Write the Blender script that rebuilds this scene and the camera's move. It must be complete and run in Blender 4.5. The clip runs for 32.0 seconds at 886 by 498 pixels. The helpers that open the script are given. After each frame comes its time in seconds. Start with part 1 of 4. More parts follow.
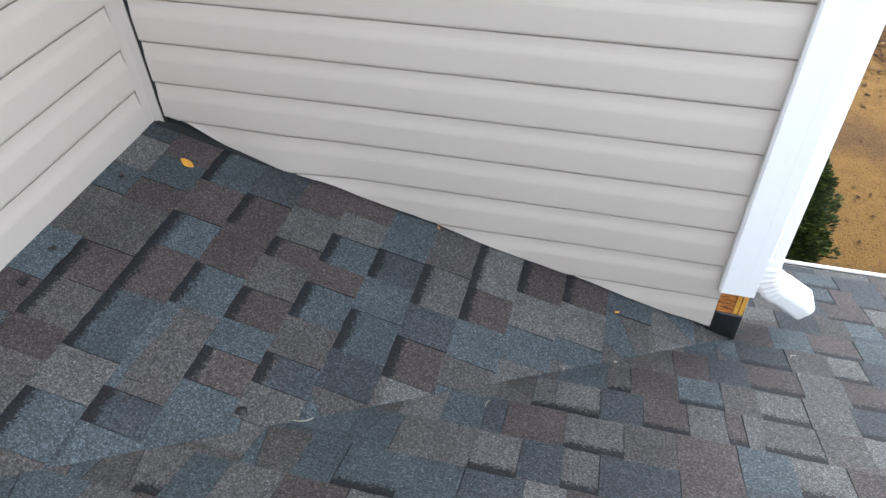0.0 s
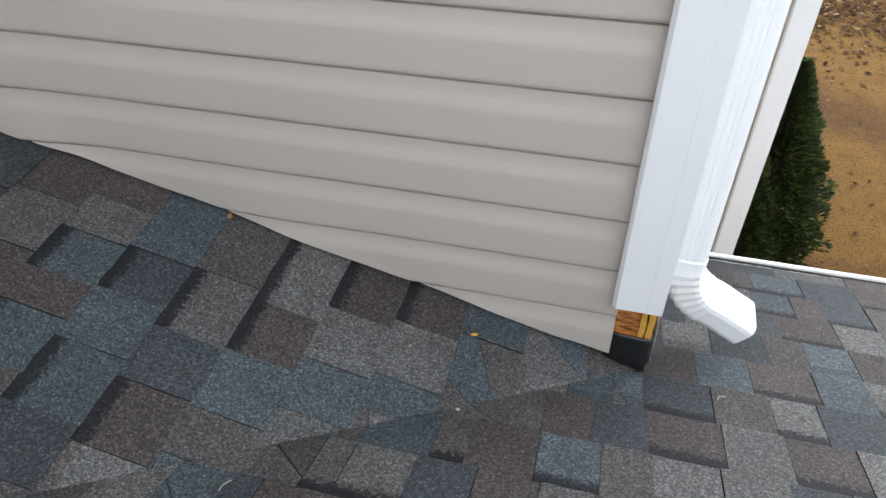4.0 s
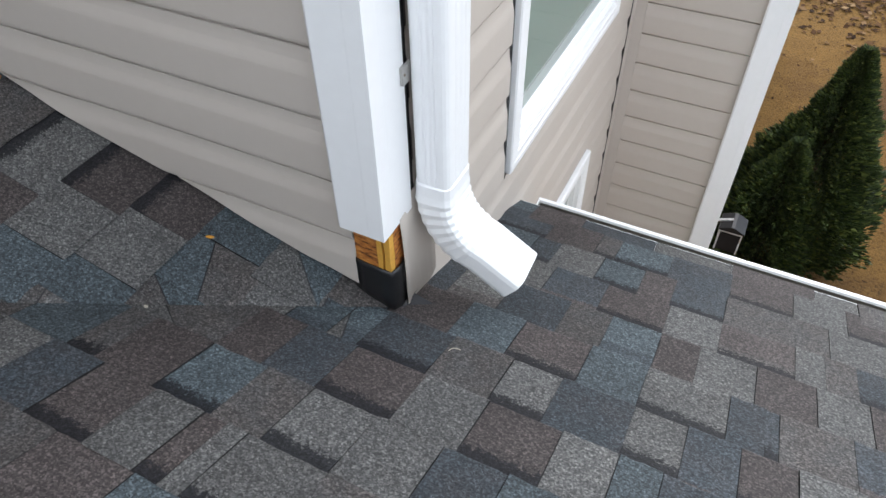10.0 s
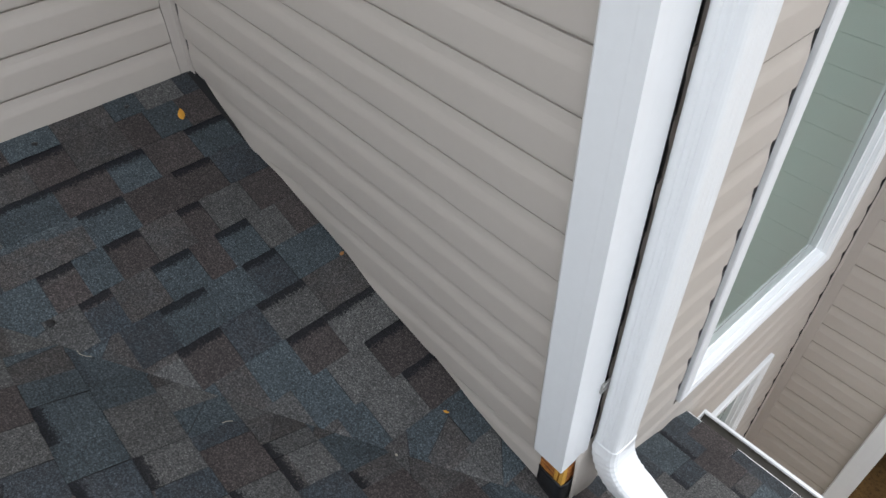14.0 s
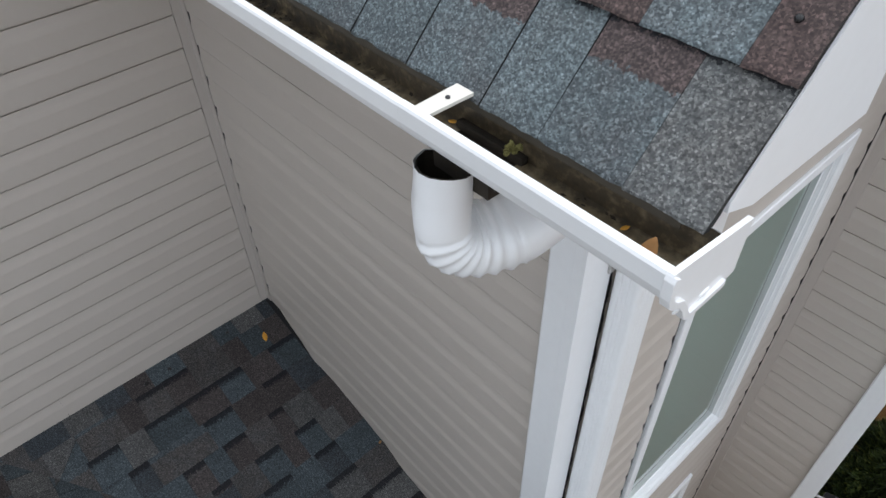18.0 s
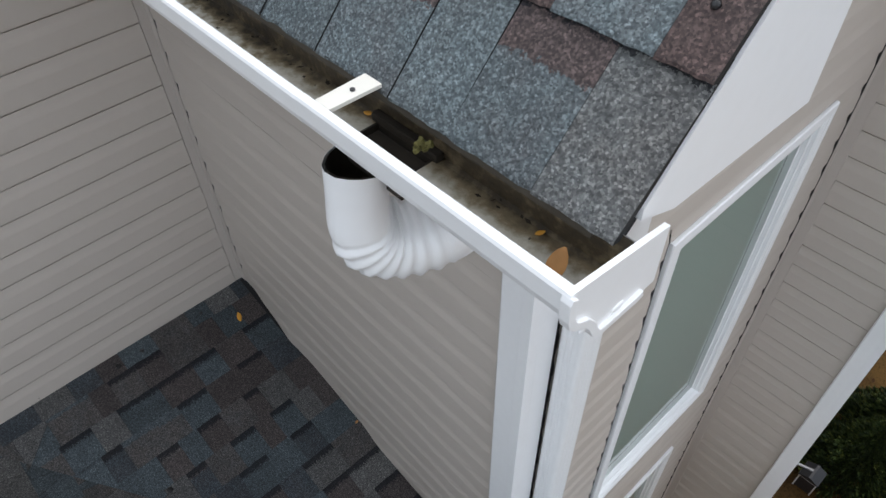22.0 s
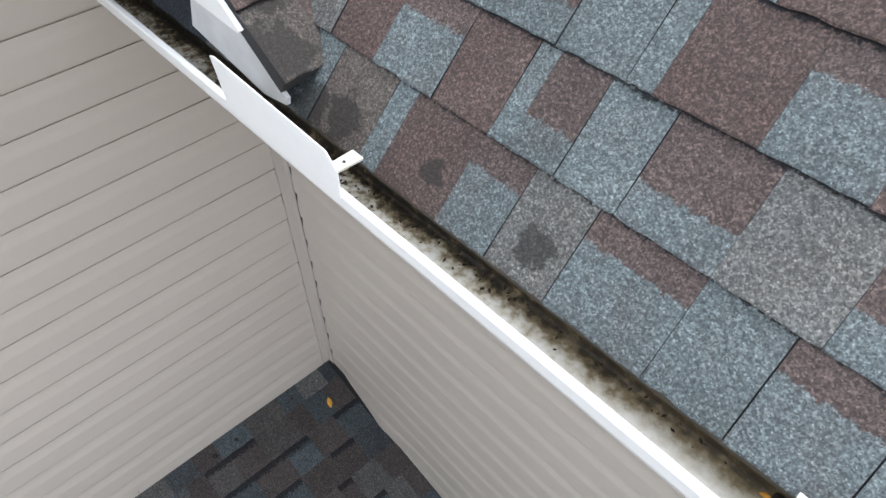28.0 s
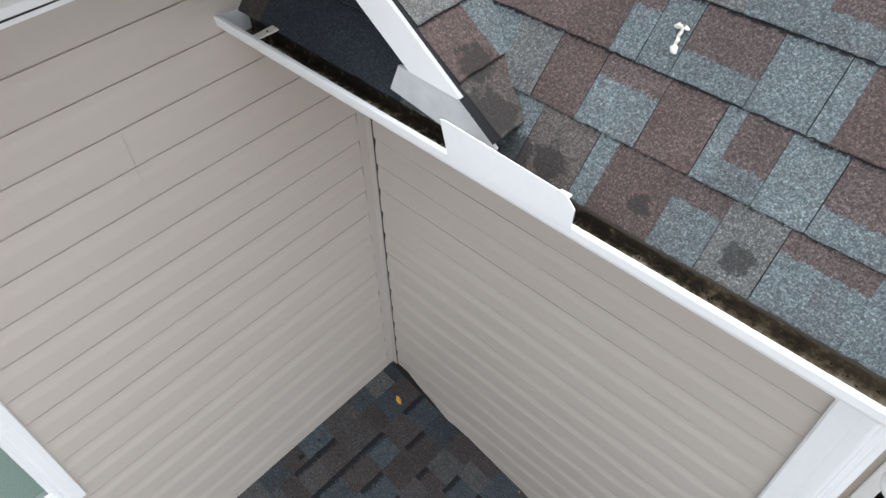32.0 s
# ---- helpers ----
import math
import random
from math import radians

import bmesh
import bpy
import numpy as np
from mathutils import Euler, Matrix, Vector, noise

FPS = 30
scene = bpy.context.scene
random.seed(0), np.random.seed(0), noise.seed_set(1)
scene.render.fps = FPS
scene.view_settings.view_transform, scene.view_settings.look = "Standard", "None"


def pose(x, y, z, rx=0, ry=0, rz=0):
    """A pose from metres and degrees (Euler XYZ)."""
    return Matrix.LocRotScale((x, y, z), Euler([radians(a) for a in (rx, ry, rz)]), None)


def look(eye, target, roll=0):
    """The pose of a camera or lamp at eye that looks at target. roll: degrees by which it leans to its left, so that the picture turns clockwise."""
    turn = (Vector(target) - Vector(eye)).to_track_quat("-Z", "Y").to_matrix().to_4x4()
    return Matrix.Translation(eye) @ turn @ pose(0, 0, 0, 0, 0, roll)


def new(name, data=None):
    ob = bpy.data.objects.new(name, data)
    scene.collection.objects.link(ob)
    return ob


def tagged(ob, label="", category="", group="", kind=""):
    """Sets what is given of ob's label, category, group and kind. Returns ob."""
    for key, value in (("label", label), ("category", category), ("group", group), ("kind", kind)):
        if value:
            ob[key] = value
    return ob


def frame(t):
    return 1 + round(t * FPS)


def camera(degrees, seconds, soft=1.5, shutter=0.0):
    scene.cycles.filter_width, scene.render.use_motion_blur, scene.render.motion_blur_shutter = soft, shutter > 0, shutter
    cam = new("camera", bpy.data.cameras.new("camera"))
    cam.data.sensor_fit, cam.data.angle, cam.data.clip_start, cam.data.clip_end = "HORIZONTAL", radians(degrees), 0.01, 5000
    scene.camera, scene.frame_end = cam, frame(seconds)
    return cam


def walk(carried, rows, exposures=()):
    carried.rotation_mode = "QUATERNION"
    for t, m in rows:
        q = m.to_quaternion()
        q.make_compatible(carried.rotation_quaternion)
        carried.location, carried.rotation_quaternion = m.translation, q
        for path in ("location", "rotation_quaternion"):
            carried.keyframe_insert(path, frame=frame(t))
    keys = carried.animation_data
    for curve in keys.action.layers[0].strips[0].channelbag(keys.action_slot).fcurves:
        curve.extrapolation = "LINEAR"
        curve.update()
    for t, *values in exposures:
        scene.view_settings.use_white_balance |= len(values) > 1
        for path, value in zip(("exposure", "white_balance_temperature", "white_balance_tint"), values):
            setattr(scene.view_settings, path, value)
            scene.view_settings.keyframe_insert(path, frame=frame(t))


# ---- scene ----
cam = camera(64.9, 32.0)
PATH = [
    (0, (1.355, -1.569, 1.149), (0.959, -0.155, -0.209), -1.7),
    (0.5, (1.517, -1.552, 1.058), (1.135, -0.145, -0.312), -1.4),
    (1, (1.632, -1.548, 1.05), (1.242, -0.147, -0.322), -1.7),
    (1.5, (1.738, -1.514, 1.04), (1.342, -0.1, -0.317), -1.7),
    (2, (1.817, -1.375, 1.072), (1.398, 0.02, -0.299), -2.8),
    (2.5, (1.795, -1.176, 1.032), (1.379, 0.228, -0.33), -2.5),
    (3, (1.736, -1.048, 0.894), (1.346, 0.355, -0.477), -1.6),
    (3.5, (1.704, -1.016, 0.802), (1.297, 0.385, -0.566), -2.1),
    (5.5, (1.673, -0.999, 0.61), (1.267, 0.344, -0.815), -2.8),
    (6, (1.786, -0.941, 0.611), (1.415, 0.405, -0.82), -1.5),
    (6.5, (2.061, -0.879, 0.583), (1.665, 0.458, -0.85), -2.6),
    (7, (2.202, -0.879, 0.581), (1.735, 0.428, -0.859), -2.3),
    (7.5, (2.236, -0.9, 0.588), (1.761, 0.417, -0.84), -1.7),
    (8, (2.225, -0.905, 0.593), (1.623, 0.351, -0.842), -2.0),
    (8.5, (2.213, -0.908, 0.601), (1.549, 0.318, -0.833), -2.2),
    (9, (2.21, -0.869, 0.607), (1.545, 0.363, -0.821), -1.9),
    (9.5, (2.279, -0.793, 0.603), (1.621, 0.439, -0.829), -1.9),
    (10, (2.329, -0.736, 0.526), (1.689, 0.504, -0.906), -1.1),
    (10.5, (2.332, -0.719, 0.482), (1.545, 0.449, -0.938), -1.4),
    (11, (2.31, -0.721, 0.474), (1.367, 0.319, -0.95), -2.2),
    (11.5, (2.264, -0.756, 0.468), (1.205, 0.18, -0.946), -1.8),
    (12, (2.261, -0.747, 0.482), (1.172, 0.12, -0.953), -2.6),
    (12.5, (2.288, -0.759, 0.526), (1.193, 0.13, -0.892), -2.0),
    (13, (2.281, -0.744, 0.64), (1.186, 0.145, -0.777), -2.2),
    (13.5, (2.254, -0.753, 0.977), (1.202, 0.143, -0.469), -1.2),
    (14, (2.303, -0.782, 1.283), (1.217, 0.144, -0.118), -1.2),
    (14.5, (2.37, -0.804, 1.637), (1.293, 0.136, 0.238), -0.9),
    (15, (2.482, -0.849, 1.878), (1.373, 0.105, 0.514), -1.1),
    (15.5, (2.499, -0.866, 2.127), (1.401, 0.08, 0.749), -1.3),
    (17.5, (2.376, -0.87, 2.666), (1.298, 0.061, 1.262), -1.62),
    (18, (2.393, -0.875, 2.654), (1.316, 0.057, 1.251), -1.64),
    (18.5, (2.399, -0.857, 2.639), (1.334, 0.09, 1.234), -1.69),
    (19, (2.432, -0.844, 2.624), (1.372, 0.097, 1.213), -1.63),
    (19.5, (2.424, -0.795, 2.625), (1.37, 0.138, 1.204), -1.73),
    (20, (2.421, -0.736, 2.632), (1.377, 0.184, 1.196), -1.82),
    (20.5, (2.433, -0.705, 2.631), (1.411, 0.193, 1.166), -1.92),
    (21, (2.429, -0.698, 2.631), (1.407, 0.201, 1.166), -1.95),
    (21.5, (2.413, -0.694, 2.636), (1.391, 0.206, 1.17), -1.87),
    (22, (2.404, -0.763, 2.638), (1.383, 0.137, 1.173), -1.89),
    (22.5, (2.363, -0.814, 2.637), (1.345, 0.085, 1.169), -2.09),
    (23, (2.376, -0.83, 2.699), (1.352, 0.07, 1.235), -1.64),
    (23.5, (2.433, -0.841, 2.898), (1.413, 0.057, 1.432), -1.8),
    (24, (2.388, -0.834, 2.944), (1.371, 0.064, 1.475), -1.72),
    (24.5, (2.312, -0.812, 2.947), (1.296, 0.087, 1.477), -1.65),
    (26.5, (2.036, -0.811, 2.945), (1.023, 0.088, 1.473), -1.14),
    (27, (1.965, -0.834, 2.941), (0.953, 0.065, 1.469), -1.12),
    (27.5, (1.895, -0.859, 2.94), (0.886, 0.041, 1.468), -1.1),
    (28, (1.854, -0.875, 2.942), (0.844, 0.025, 1.469), -1.01),
    (28.5, (1.827, -0.889, 3.064), (0.819, 0.01, 1.589), -1.02),
    (29, (1.795, -0.944, 3.191), (0.791, -0.043, 1.714), -1.05),
    (29.5, (1.769, -0.995, 3.19), (0.765, -0.092, 1.715), -1.06),
    (30, (1.78, -1.045, 3.186), (0.777, -0.143, 1.709), -1.05),
    (30.5, (1.787, -1.117, 3.184), (0.782, -0.214, 1.708), -1.04),
    (31, (1.761, -1.189, 3.19), (0.761, -0.285, 1.712), -0.99),
    (31.5, (1.723, -1.255, 3.194), (0.738, -0.337, 1.715), -0.94),
    (32, (1.648, -1.323, 3.202), (0.722, -0.35, 1.72), -0.97),
]

EXPOSURES = [   # seconds, stops, white balance
    (0, 1.78, 6260, 10), (1, 1.78, 6310, 10), (2, 1.53, 6560, 10), (3, 1.28, 6610, 10), (6, 1.68, 6510, 10), (7, 1.43, 6610, 10), (9, 1.28, 6410, 10), (10, 1.13, 6460, 10), (11, 1.08, 6460, 10),
    (12, 1.43, 6410, 10), (13, 1.30, 6410, 10), (14, 0.84, 6560, 10), (15, 0.60, 6610, 10), (17.5, 0.40, 6390, 10), (22, 0.31, 6390, 10), (24.5, 0.62, 6410, 10), (27, 1.01, 6510, 10), (29, 1.07, 6580, 10), (32, 1.03, 6560, 10)]
walk(cam, [(t, look(eye, target, roll)) for t, eye, target, roll in PATH], exposures=EXPOSURES)

# ---- light: an overcast sky with a broad, weak sun ----
world = bpy.data.worlds.new("sky")
scene.world = world
world.use_nodes = True
wn = world.node_tree.nodes
sky = wn.new("ShaderNodeTexSky")
sky.sky_type, sky.sun_disc = "NISHITA", False
sky.sun_elevation, sky.sun_rotation = radians(54), radians(350)
sky.dust_density, sky.air_density = 3.0, 1.0
soften = wn.new("ShaderNodeMix")
soften.data_type, soften.blend_type = "RGBA", "MIX"
soften.inputs[0].default_value = 0.75
soften.inputs[7].default_value = (9.3, 9.9, 10.6, 1)
world.node_tree.links.new(sky.outputs[0], soften.inputs[6])
world.node_tree.links.new(soften.outputs[2], wn["Background"].inputs[0])
wn["Background"].inputs[1].default_value = 0.12
sun = new("sun", bpy.data.lights.new("sun", "SUN"))
sun.data.energy, sun.data.angle, sun.data.color = 1.5, radians(70), (1.0, 0.985, 0.965)
sun.matrix_world = look((0, 0, 0), (0.12, -0.70, -1.0))


# ---- materials ----
def material(name, rough=0.6, metal=0.0, spec=0.5):
    m = bpy.data.materials.new(name)
    m.use_nodes = True
    b = m.node_tree.nodes["Principled BSDF"]
    b.inputs["Roughness"].default_value = rough
    b.inputs["Metallic"].default_value = metal
    b.inputs["Specular IOR Level"].default_value = spec
    return m, m.node_tree, b


def coords(nt, kind="Object"):
    return nt.nodes.new("ShaderNodeTexCoord").outputs[kind]


def noise_tex(nt, vec, scale, detail=4.0, rough=0.55):
    n = nt.nodes.new("ShaderNodeTexNoise")
    n.inputs["Scale"].default_value, n.inputs["Detail"].default_value, n.inputs["Roughness"].default_value = scale, detail, rough
    nt.links.new(vec, n.inputs["Vector"])
    return n.outputs["Fac"]


def ramp(nt, fac, stops, mode="LINEAR"):
    r = nt.nodes.new("ShaderNodeValToRGB")
    r.color_ramp.interpolation = mode
    while len(r.color_ramp.elements) < len(stops):
        r.color_ramp.elements.new(0.5)
    for e, (pos, c) in zip(r.color_ramp.elements, stops):
        e.position, e.color = pos, (*c, 1) if len(c) == 3 else c
    nt.links.new(fac, r.inputs[0])
    return r.outputs[0]


def mix(nt, fac, a, b, mode="MIX"):
    n = nt.nodes.new("ShaderNodeMix")
    n.data_type, n.blend_type = "RGBA", mode
    for sock, v in ((n.inputs[0], fac), (n.inputs[6], a), (n.inputs[7], b)):
        if isinstance(v, (int, float)):
            sock.default_value = v
        elif isinstance(v, tuple):
            sock.default_value = (*v, 1)
        else:
            nt.links.new(v, sock)
    return n.outputs[2]


def math_node(nt, op, a, b=0.0):
    n = nt.nodes.new("ShaderNodeMath")
    n.operation = op
    for sock, v in zip(n.inputs, (a, b)):
        if isinstance(v, (int, float)):
            sock.default_value = v
        else:
            nt.links.new(v, sock)
    return n.outputs[0]


def bump(nt, b, fac, strength, dist):
    n = nt.nodes.new("ShaderNodeBump")
    n.inputs["Strength"].default_value, n.inputs["Distance"].default_value = strength, dist
    nt.links.new(fac, n.inputs["Height"])
    nt.links.new(n.outputs[0], b.inputs["Normal"])


def vinyl(name, low, high, rough):
    m, nt, b = material(name, rough)
    o = coords(nt)
    big = noise_tex(nt, o, 2.2, 3)
    fine = noise_tex(nt, o, 38, 4)
    c = mix(nt, big, low, high)
    c = mix(nt, math_node(nt, "MULTIPLY", fine, 0.12), c, (low[0] * 0.6, low[1] * 0.58, low[2] * 0.54))
    nt.links.new(c, b.inputs["Base Color"])
    bump(nt, b, noise_tex(nt, o, 160, 3), 0.06, 0.002)
    return m


SIDING = vinyl("beige_vinyl", (0.505, 0.452, 0.402), (0.540, 0.487, 0.436), 0.45)
BEIGE_TRIM = vinyl("beige_trim", (0.49, 0.44, 0.395), (0.52, 0.47, 0.425), 0.42)
WHITE = vinyl("white_vinyl", (0.86, 0.87, 0.88), (0.90, 0.90, 0.90), 0.35)
WHITE_METAL = vinyl("white_enamel", (0.84, 0.85, 0.86), (0.89, 0.89, 0.89), 0.3)


def granules(name, col, second, band, drop=None, wet=(), speck=1.0, size=600):
    """Shingle granules of one colour drop, speckled at three sizes, with a patch of a second colour and a printed
    darker band along the top; on upper tabs only a thin line that paints the shadow under each butt.
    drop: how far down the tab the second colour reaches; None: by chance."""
    m, nt, b = material(name, 0.64, 0.0, 0.3)
    info = nt.nodes.new("ShaderNodeObjectInfo").outputs["Random"]
    geo = nt.nodes.new("ShaderNodeNewGeometry").outputs["Position"]
    uv = nt.nodes.new("ShaderNodeUVMap").outputs[0]
    sep = nt.nodes.new("ShaderNodeSeparateXYZ")
    nt.links.new(uv, sep.inputs[0])
    ragged = math_node(nt, "MULTIPLY", math_node(nt, "SUBTRACT", noise_tex(nt, geo, 110, 4, 0.7), 0.5), 0.035)
    edge = math_node(nt, "ADD", sep.outputs[1], ragged)
    reach = math_node(nt, "MULTIPLY", math_node(nt, "SUBTRACT", info, 0.78), 0.2) if drop is None else drop
    patch = math_node(nt, "LESS_THAN", edge, reach)
    base = mix(nt, math_node(nt, "MULTIPLY", patch, 0.9), col, second)
    blot = noise_tex(nt, geo, 14, 5, 0.7)
    base = mix(nt, math_node(nt, "MULTIPLY", ramp(nt, blot, [(0.42, (0, 0, 0)), (0.75, (1, 1, 1))]), 0.38), base, second)
    base = mix(nt, 1.0, base, ramp(nt, noise_tex(nt, geo, 6, 3, 0.6), [(0.3, (0.86, 0.86, 0.86)), (0.7, (1.14, 1.14, 1.13))]), "MULTIPLY")
    base = mix(nt, 1.0, base, ramp(nt, info, [(0.0, (0.86, 0.86, 0.86)), (1.0, (1.16, 1.16, 1.16))]), "MULTIPLY")
    vor = nt.nodes.new("ShaderNodeTexVoronoi")
    vor.inputs["Scale"].default_value = size
    nt.links.new(geo, vor.inputs["Vector"])
    chip = nt.nodes.new("ShaderNodeSeparateColor")
    nt.links.new(vor.outputs["Color"], chip.inputs[0])
    grain = ramp(nt, chip.outputs[0], [(p, tuple(max(0.0, 1 + (v - 1) * speck) for v in k)) for p, k in ((0.0, (0.12, 0.12, 0.14)), (0.3, (0.55, 0.55, 0.57)), (0.62, (1.0, 1.0, 1.0)), (0.86, (1.75, 1.75, 1.72)), (1.0, (2.6, 2.55, 2.5)))])
    clump = ramp(nt, noise_tex(nt, geo, size * 0.42, 2, 0.5), [(0.36, (1 - 0.45 * speck,) * 3), (0.52, (1.0, 1.0, 1.0)), (0.68, (1 + 0.75 * speck,) * 3)])
    grain = mix(nt, 1.0, grain, clump, "MULTIPLY")
    c = mix(nt, 1.0, base, grain, "MULTIPLY")
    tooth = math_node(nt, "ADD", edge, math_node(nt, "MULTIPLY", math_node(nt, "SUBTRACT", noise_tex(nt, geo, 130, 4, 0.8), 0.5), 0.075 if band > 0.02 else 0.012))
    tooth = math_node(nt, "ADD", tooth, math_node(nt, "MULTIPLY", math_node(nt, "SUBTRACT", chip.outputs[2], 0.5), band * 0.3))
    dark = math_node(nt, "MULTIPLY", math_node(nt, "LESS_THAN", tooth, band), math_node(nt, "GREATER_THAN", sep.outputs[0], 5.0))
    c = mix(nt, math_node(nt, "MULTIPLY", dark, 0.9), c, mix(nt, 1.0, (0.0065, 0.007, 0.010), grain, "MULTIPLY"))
    if wet:
        dist = None
        for spot, reach_out in wet:
            d = nt.nodes.new("ShaderNodeVectorMath")
            d.operation = "DISTANCE"
            nt.links.new(geo, d.inputs[0])
            d.inputs[1].default_value = spot
            far = math_node(nt, "DIVIDE", d.outputs["Value"], reach_out)
            dist = far if dist is None else math_node(nt, "MINIMUM", dist, far)
        dist = math_node(nt, "ADD", dist, math_node(nt, "MULTIPLY", math_node(nt, "SUBTRACT", noise_tex(nt, geo, 48, 4, 0.65), 0.5), 1.7))
        c = mix(nt, ramp(nt, dist, [(0.7, (0.72, 0.72, 0.72)), (0.92, (0, 0, 0))]), c, (0.013, 0.012, 0.011))
    # Cut edges: asphalt black, which also paints the shadow line at the butts.
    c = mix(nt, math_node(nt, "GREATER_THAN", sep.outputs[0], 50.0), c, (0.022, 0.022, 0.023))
    nt.links.new(c, b.inputs["Base Color"])
    bump(nt, b, chip.outputs[1], 0.8, 0.0025)
    return m


TEAL, BROWN, GREY, SLATE, TAN = (0.058, 0.073, 0.082), (0.056, 0.047, 0.046), (0.092, 0.092, 0.091), (0.037, 0.045, 0.053), (0.067, 0.061, 0.059)
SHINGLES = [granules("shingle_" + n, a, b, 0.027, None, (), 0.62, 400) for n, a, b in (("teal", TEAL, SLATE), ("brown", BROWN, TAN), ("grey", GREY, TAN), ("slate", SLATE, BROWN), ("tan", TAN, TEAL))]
# The last colour puts the overhang's shade into the shingles.
UP_BLUE, UP_BROWN, UP_GREY, UP_TAN, UP_SHADE = (0.100, 0.122, 0.130), (0.074, 0.050, 0.046), (0.102, 0.101, 0.098), (0.076, 0.066, 0.060), (0.030, 0.036, 0.046)
WET = (((0.91, -0.395, 2.312), 0.075), ((0.82, -0.35, 2.375), 0.055), ((1.045, -0.372, 2.245), 0.048), ((0.97, -0.385, 2.235), 0.05), ((1.466, -0.362, 2.257), 0.034), ((1.262, -0.362, 2.257), 0.026))
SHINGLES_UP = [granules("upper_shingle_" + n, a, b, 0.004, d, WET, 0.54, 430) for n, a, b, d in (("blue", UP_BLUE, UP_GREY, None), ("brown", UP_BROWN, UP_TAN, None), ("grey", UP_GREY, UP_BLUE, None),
               ("blue_under_brown", UP_BLUE, UP_BROWN, 0.048), ("brown_over_blue", UP_BLUE, UP_BROWN, 0.095), ("tan", UP_TAN, UP_BROWN, None), ("in_shade", UP_SHADE, SLATE, None))]


def plain(name, col, rough=0.6, metal=0.0, vary=0.25, scale=12.0, spec=0.5):
    m, nt, b = material(name, rough, metal, spec)
    o = coords(nt)
    n = noise_tex(nt, o, scale, 5)
    c = mix(nt, n, tuple(v * (1 - vary) for v in col), tuple(min(1.0, v * (1 + vary)) for v in col))
    nt.links.new(c, b.inputs["Base Color"])
    bump(nt, b, noise_tex(nt, o, scale * 8, 3), 0.15, 0.002)
    return m


DECK = plain("roof_underlay", (0.03, 0.03, 0.033), 0.9)
BLACK = plain("black_membrane", (0.012, 0.012, 0.013), 0.32, 0, 0.3, 30)
# Black of the felt flashing, also painted into narrow gaps as their shade.
SHADOW_GAP = plain("black_felt_and_gap_shade", (0.015, 0.015, 0.015), 0.9)
GLASS_BACK = plain("pale_glass_backing", (0.60, 0.70, 0.65), 0.7, 0, 0.04, 3)
SHEATH = plain("house_wrap", (0.10, 0.09, 0.08), 0.9)


def make_glass():
    m = bpy.data.materials.new("window_glass")
    m.use_nodes = True
    nt = m.node_tree
    nt.nodes.remove(nt.nodes["Principled BSDF"])
    clearness, gloss, fres, mixed = (nt.nodes.new("ShaderNode" + k) for k in ("BsdfTransparent", "BsdfGlossy", "Fresnel", "MixShader"))
    clearness.inputs[0].default_value = (0.92, 0.96, 0.94, 1)
    gloss.inputs["Roughness"].default_value = 0.02
    fres.inputs["IOR"].default_value = 1.9
    for a, b in ((fres.outputs[0], mixed.inputs[0]), (clearness.outputs[0], mixed.inputs[1]), (gloss.outputs[0], mixed.inputs[2]), (mixed.outputs[0], nt.nodes["Material Output"].inputs[0])):
        nt.links.new(a, b)
    return m


GLASS = make_glass()


def make_wood():
    m, nt, b = material("raw_sheathing_wood", 0.6)
    o = coords(nt)
    mp = nt.nodes.new("ShaderNodeMapping")
    mp.inputs["Scale"].default_value = (30, 30, 90)
    nt.links.new(o, mp.inputs[0])
    n = noise_tex(nt, mp.outputs[0], 1.6, 6, 0.7)
    c = ramp(nt, n, [(0.36, (0.035, 0.012, 0.006)), (0.45, (0.30, 0.095, 0.02)), (0.58, (0.52, 0.20, 0.04)), (0.75, (0.66, 0.36, 0.11))])
    nt.links.new(c, b.inputs["Base Color"])
    bump(nt, b, n, 0.4, 0.003)
    return m


WOOD = make_wood()
YELLOW_WOOD = plain("split_yellow_wood", (0.68, 0.36, 0.06), 0.6, 0, 0.3, 60)


def make_gutter_inside():
    m, nt, b = material("stained_gutter_bed", 0.45)
    o = coords(nt)
    n = noise_tex(nt, o, 14, 6, 0.7)
    n2 = noise_tex(nt, o, 60, 4, 0.6)
    sep = nt.nodes.new("ShaderNodeSeparateXYZ")
    nt.links.new(o, sep.inputs[0])
    back = math_node(nt, "MULTIPLY", math_node(nt, "ADD", sep.outputs[1], 0.058), 11.0)
    far = math_node(nt, "MULTIPLY", math_node(nt, "SUBTRACT", 1.75, sep.outputs[0]), 0.5)
    far = math_node(nt, "MINIMUM", math_node(nt, "MAXIMUM", far, 0.0), 0.30)
    blots = math_node(nt, "SUBTRACT", math_node(nt, "ADD", n, n2), 1.0)
    dirt = math_node(nt, "ADD", math_node(nt, "ADD", back, 0.22), math_node(nt, "MULTIPLY", blots, math_node(nt, "ADD", math_node(nt, "MULTIPLY", far, 3.2), 0.45)))
    dirt = math_node(nt, "ADD", dirt, math_node(nt, "MULTIPLY", far, 0.55))
    c = ramp(nt, dirt, [(0.34, (0.64, 0.62, 0.58)), (0.52, (0.50, 0.46, 0.38)), (0.68, (0.23, 0.18, 0.11)), (0.84, (0.06, 0.045, 0.027)), (1.0, (0.02, 0.016, 0.012))])
    nt.links.new(c, b.inputs["Base Color"])
    bump(nt, b, n2, 0.3, 0.004)
    return m


GUTTER_BED = make_gutter_inside()
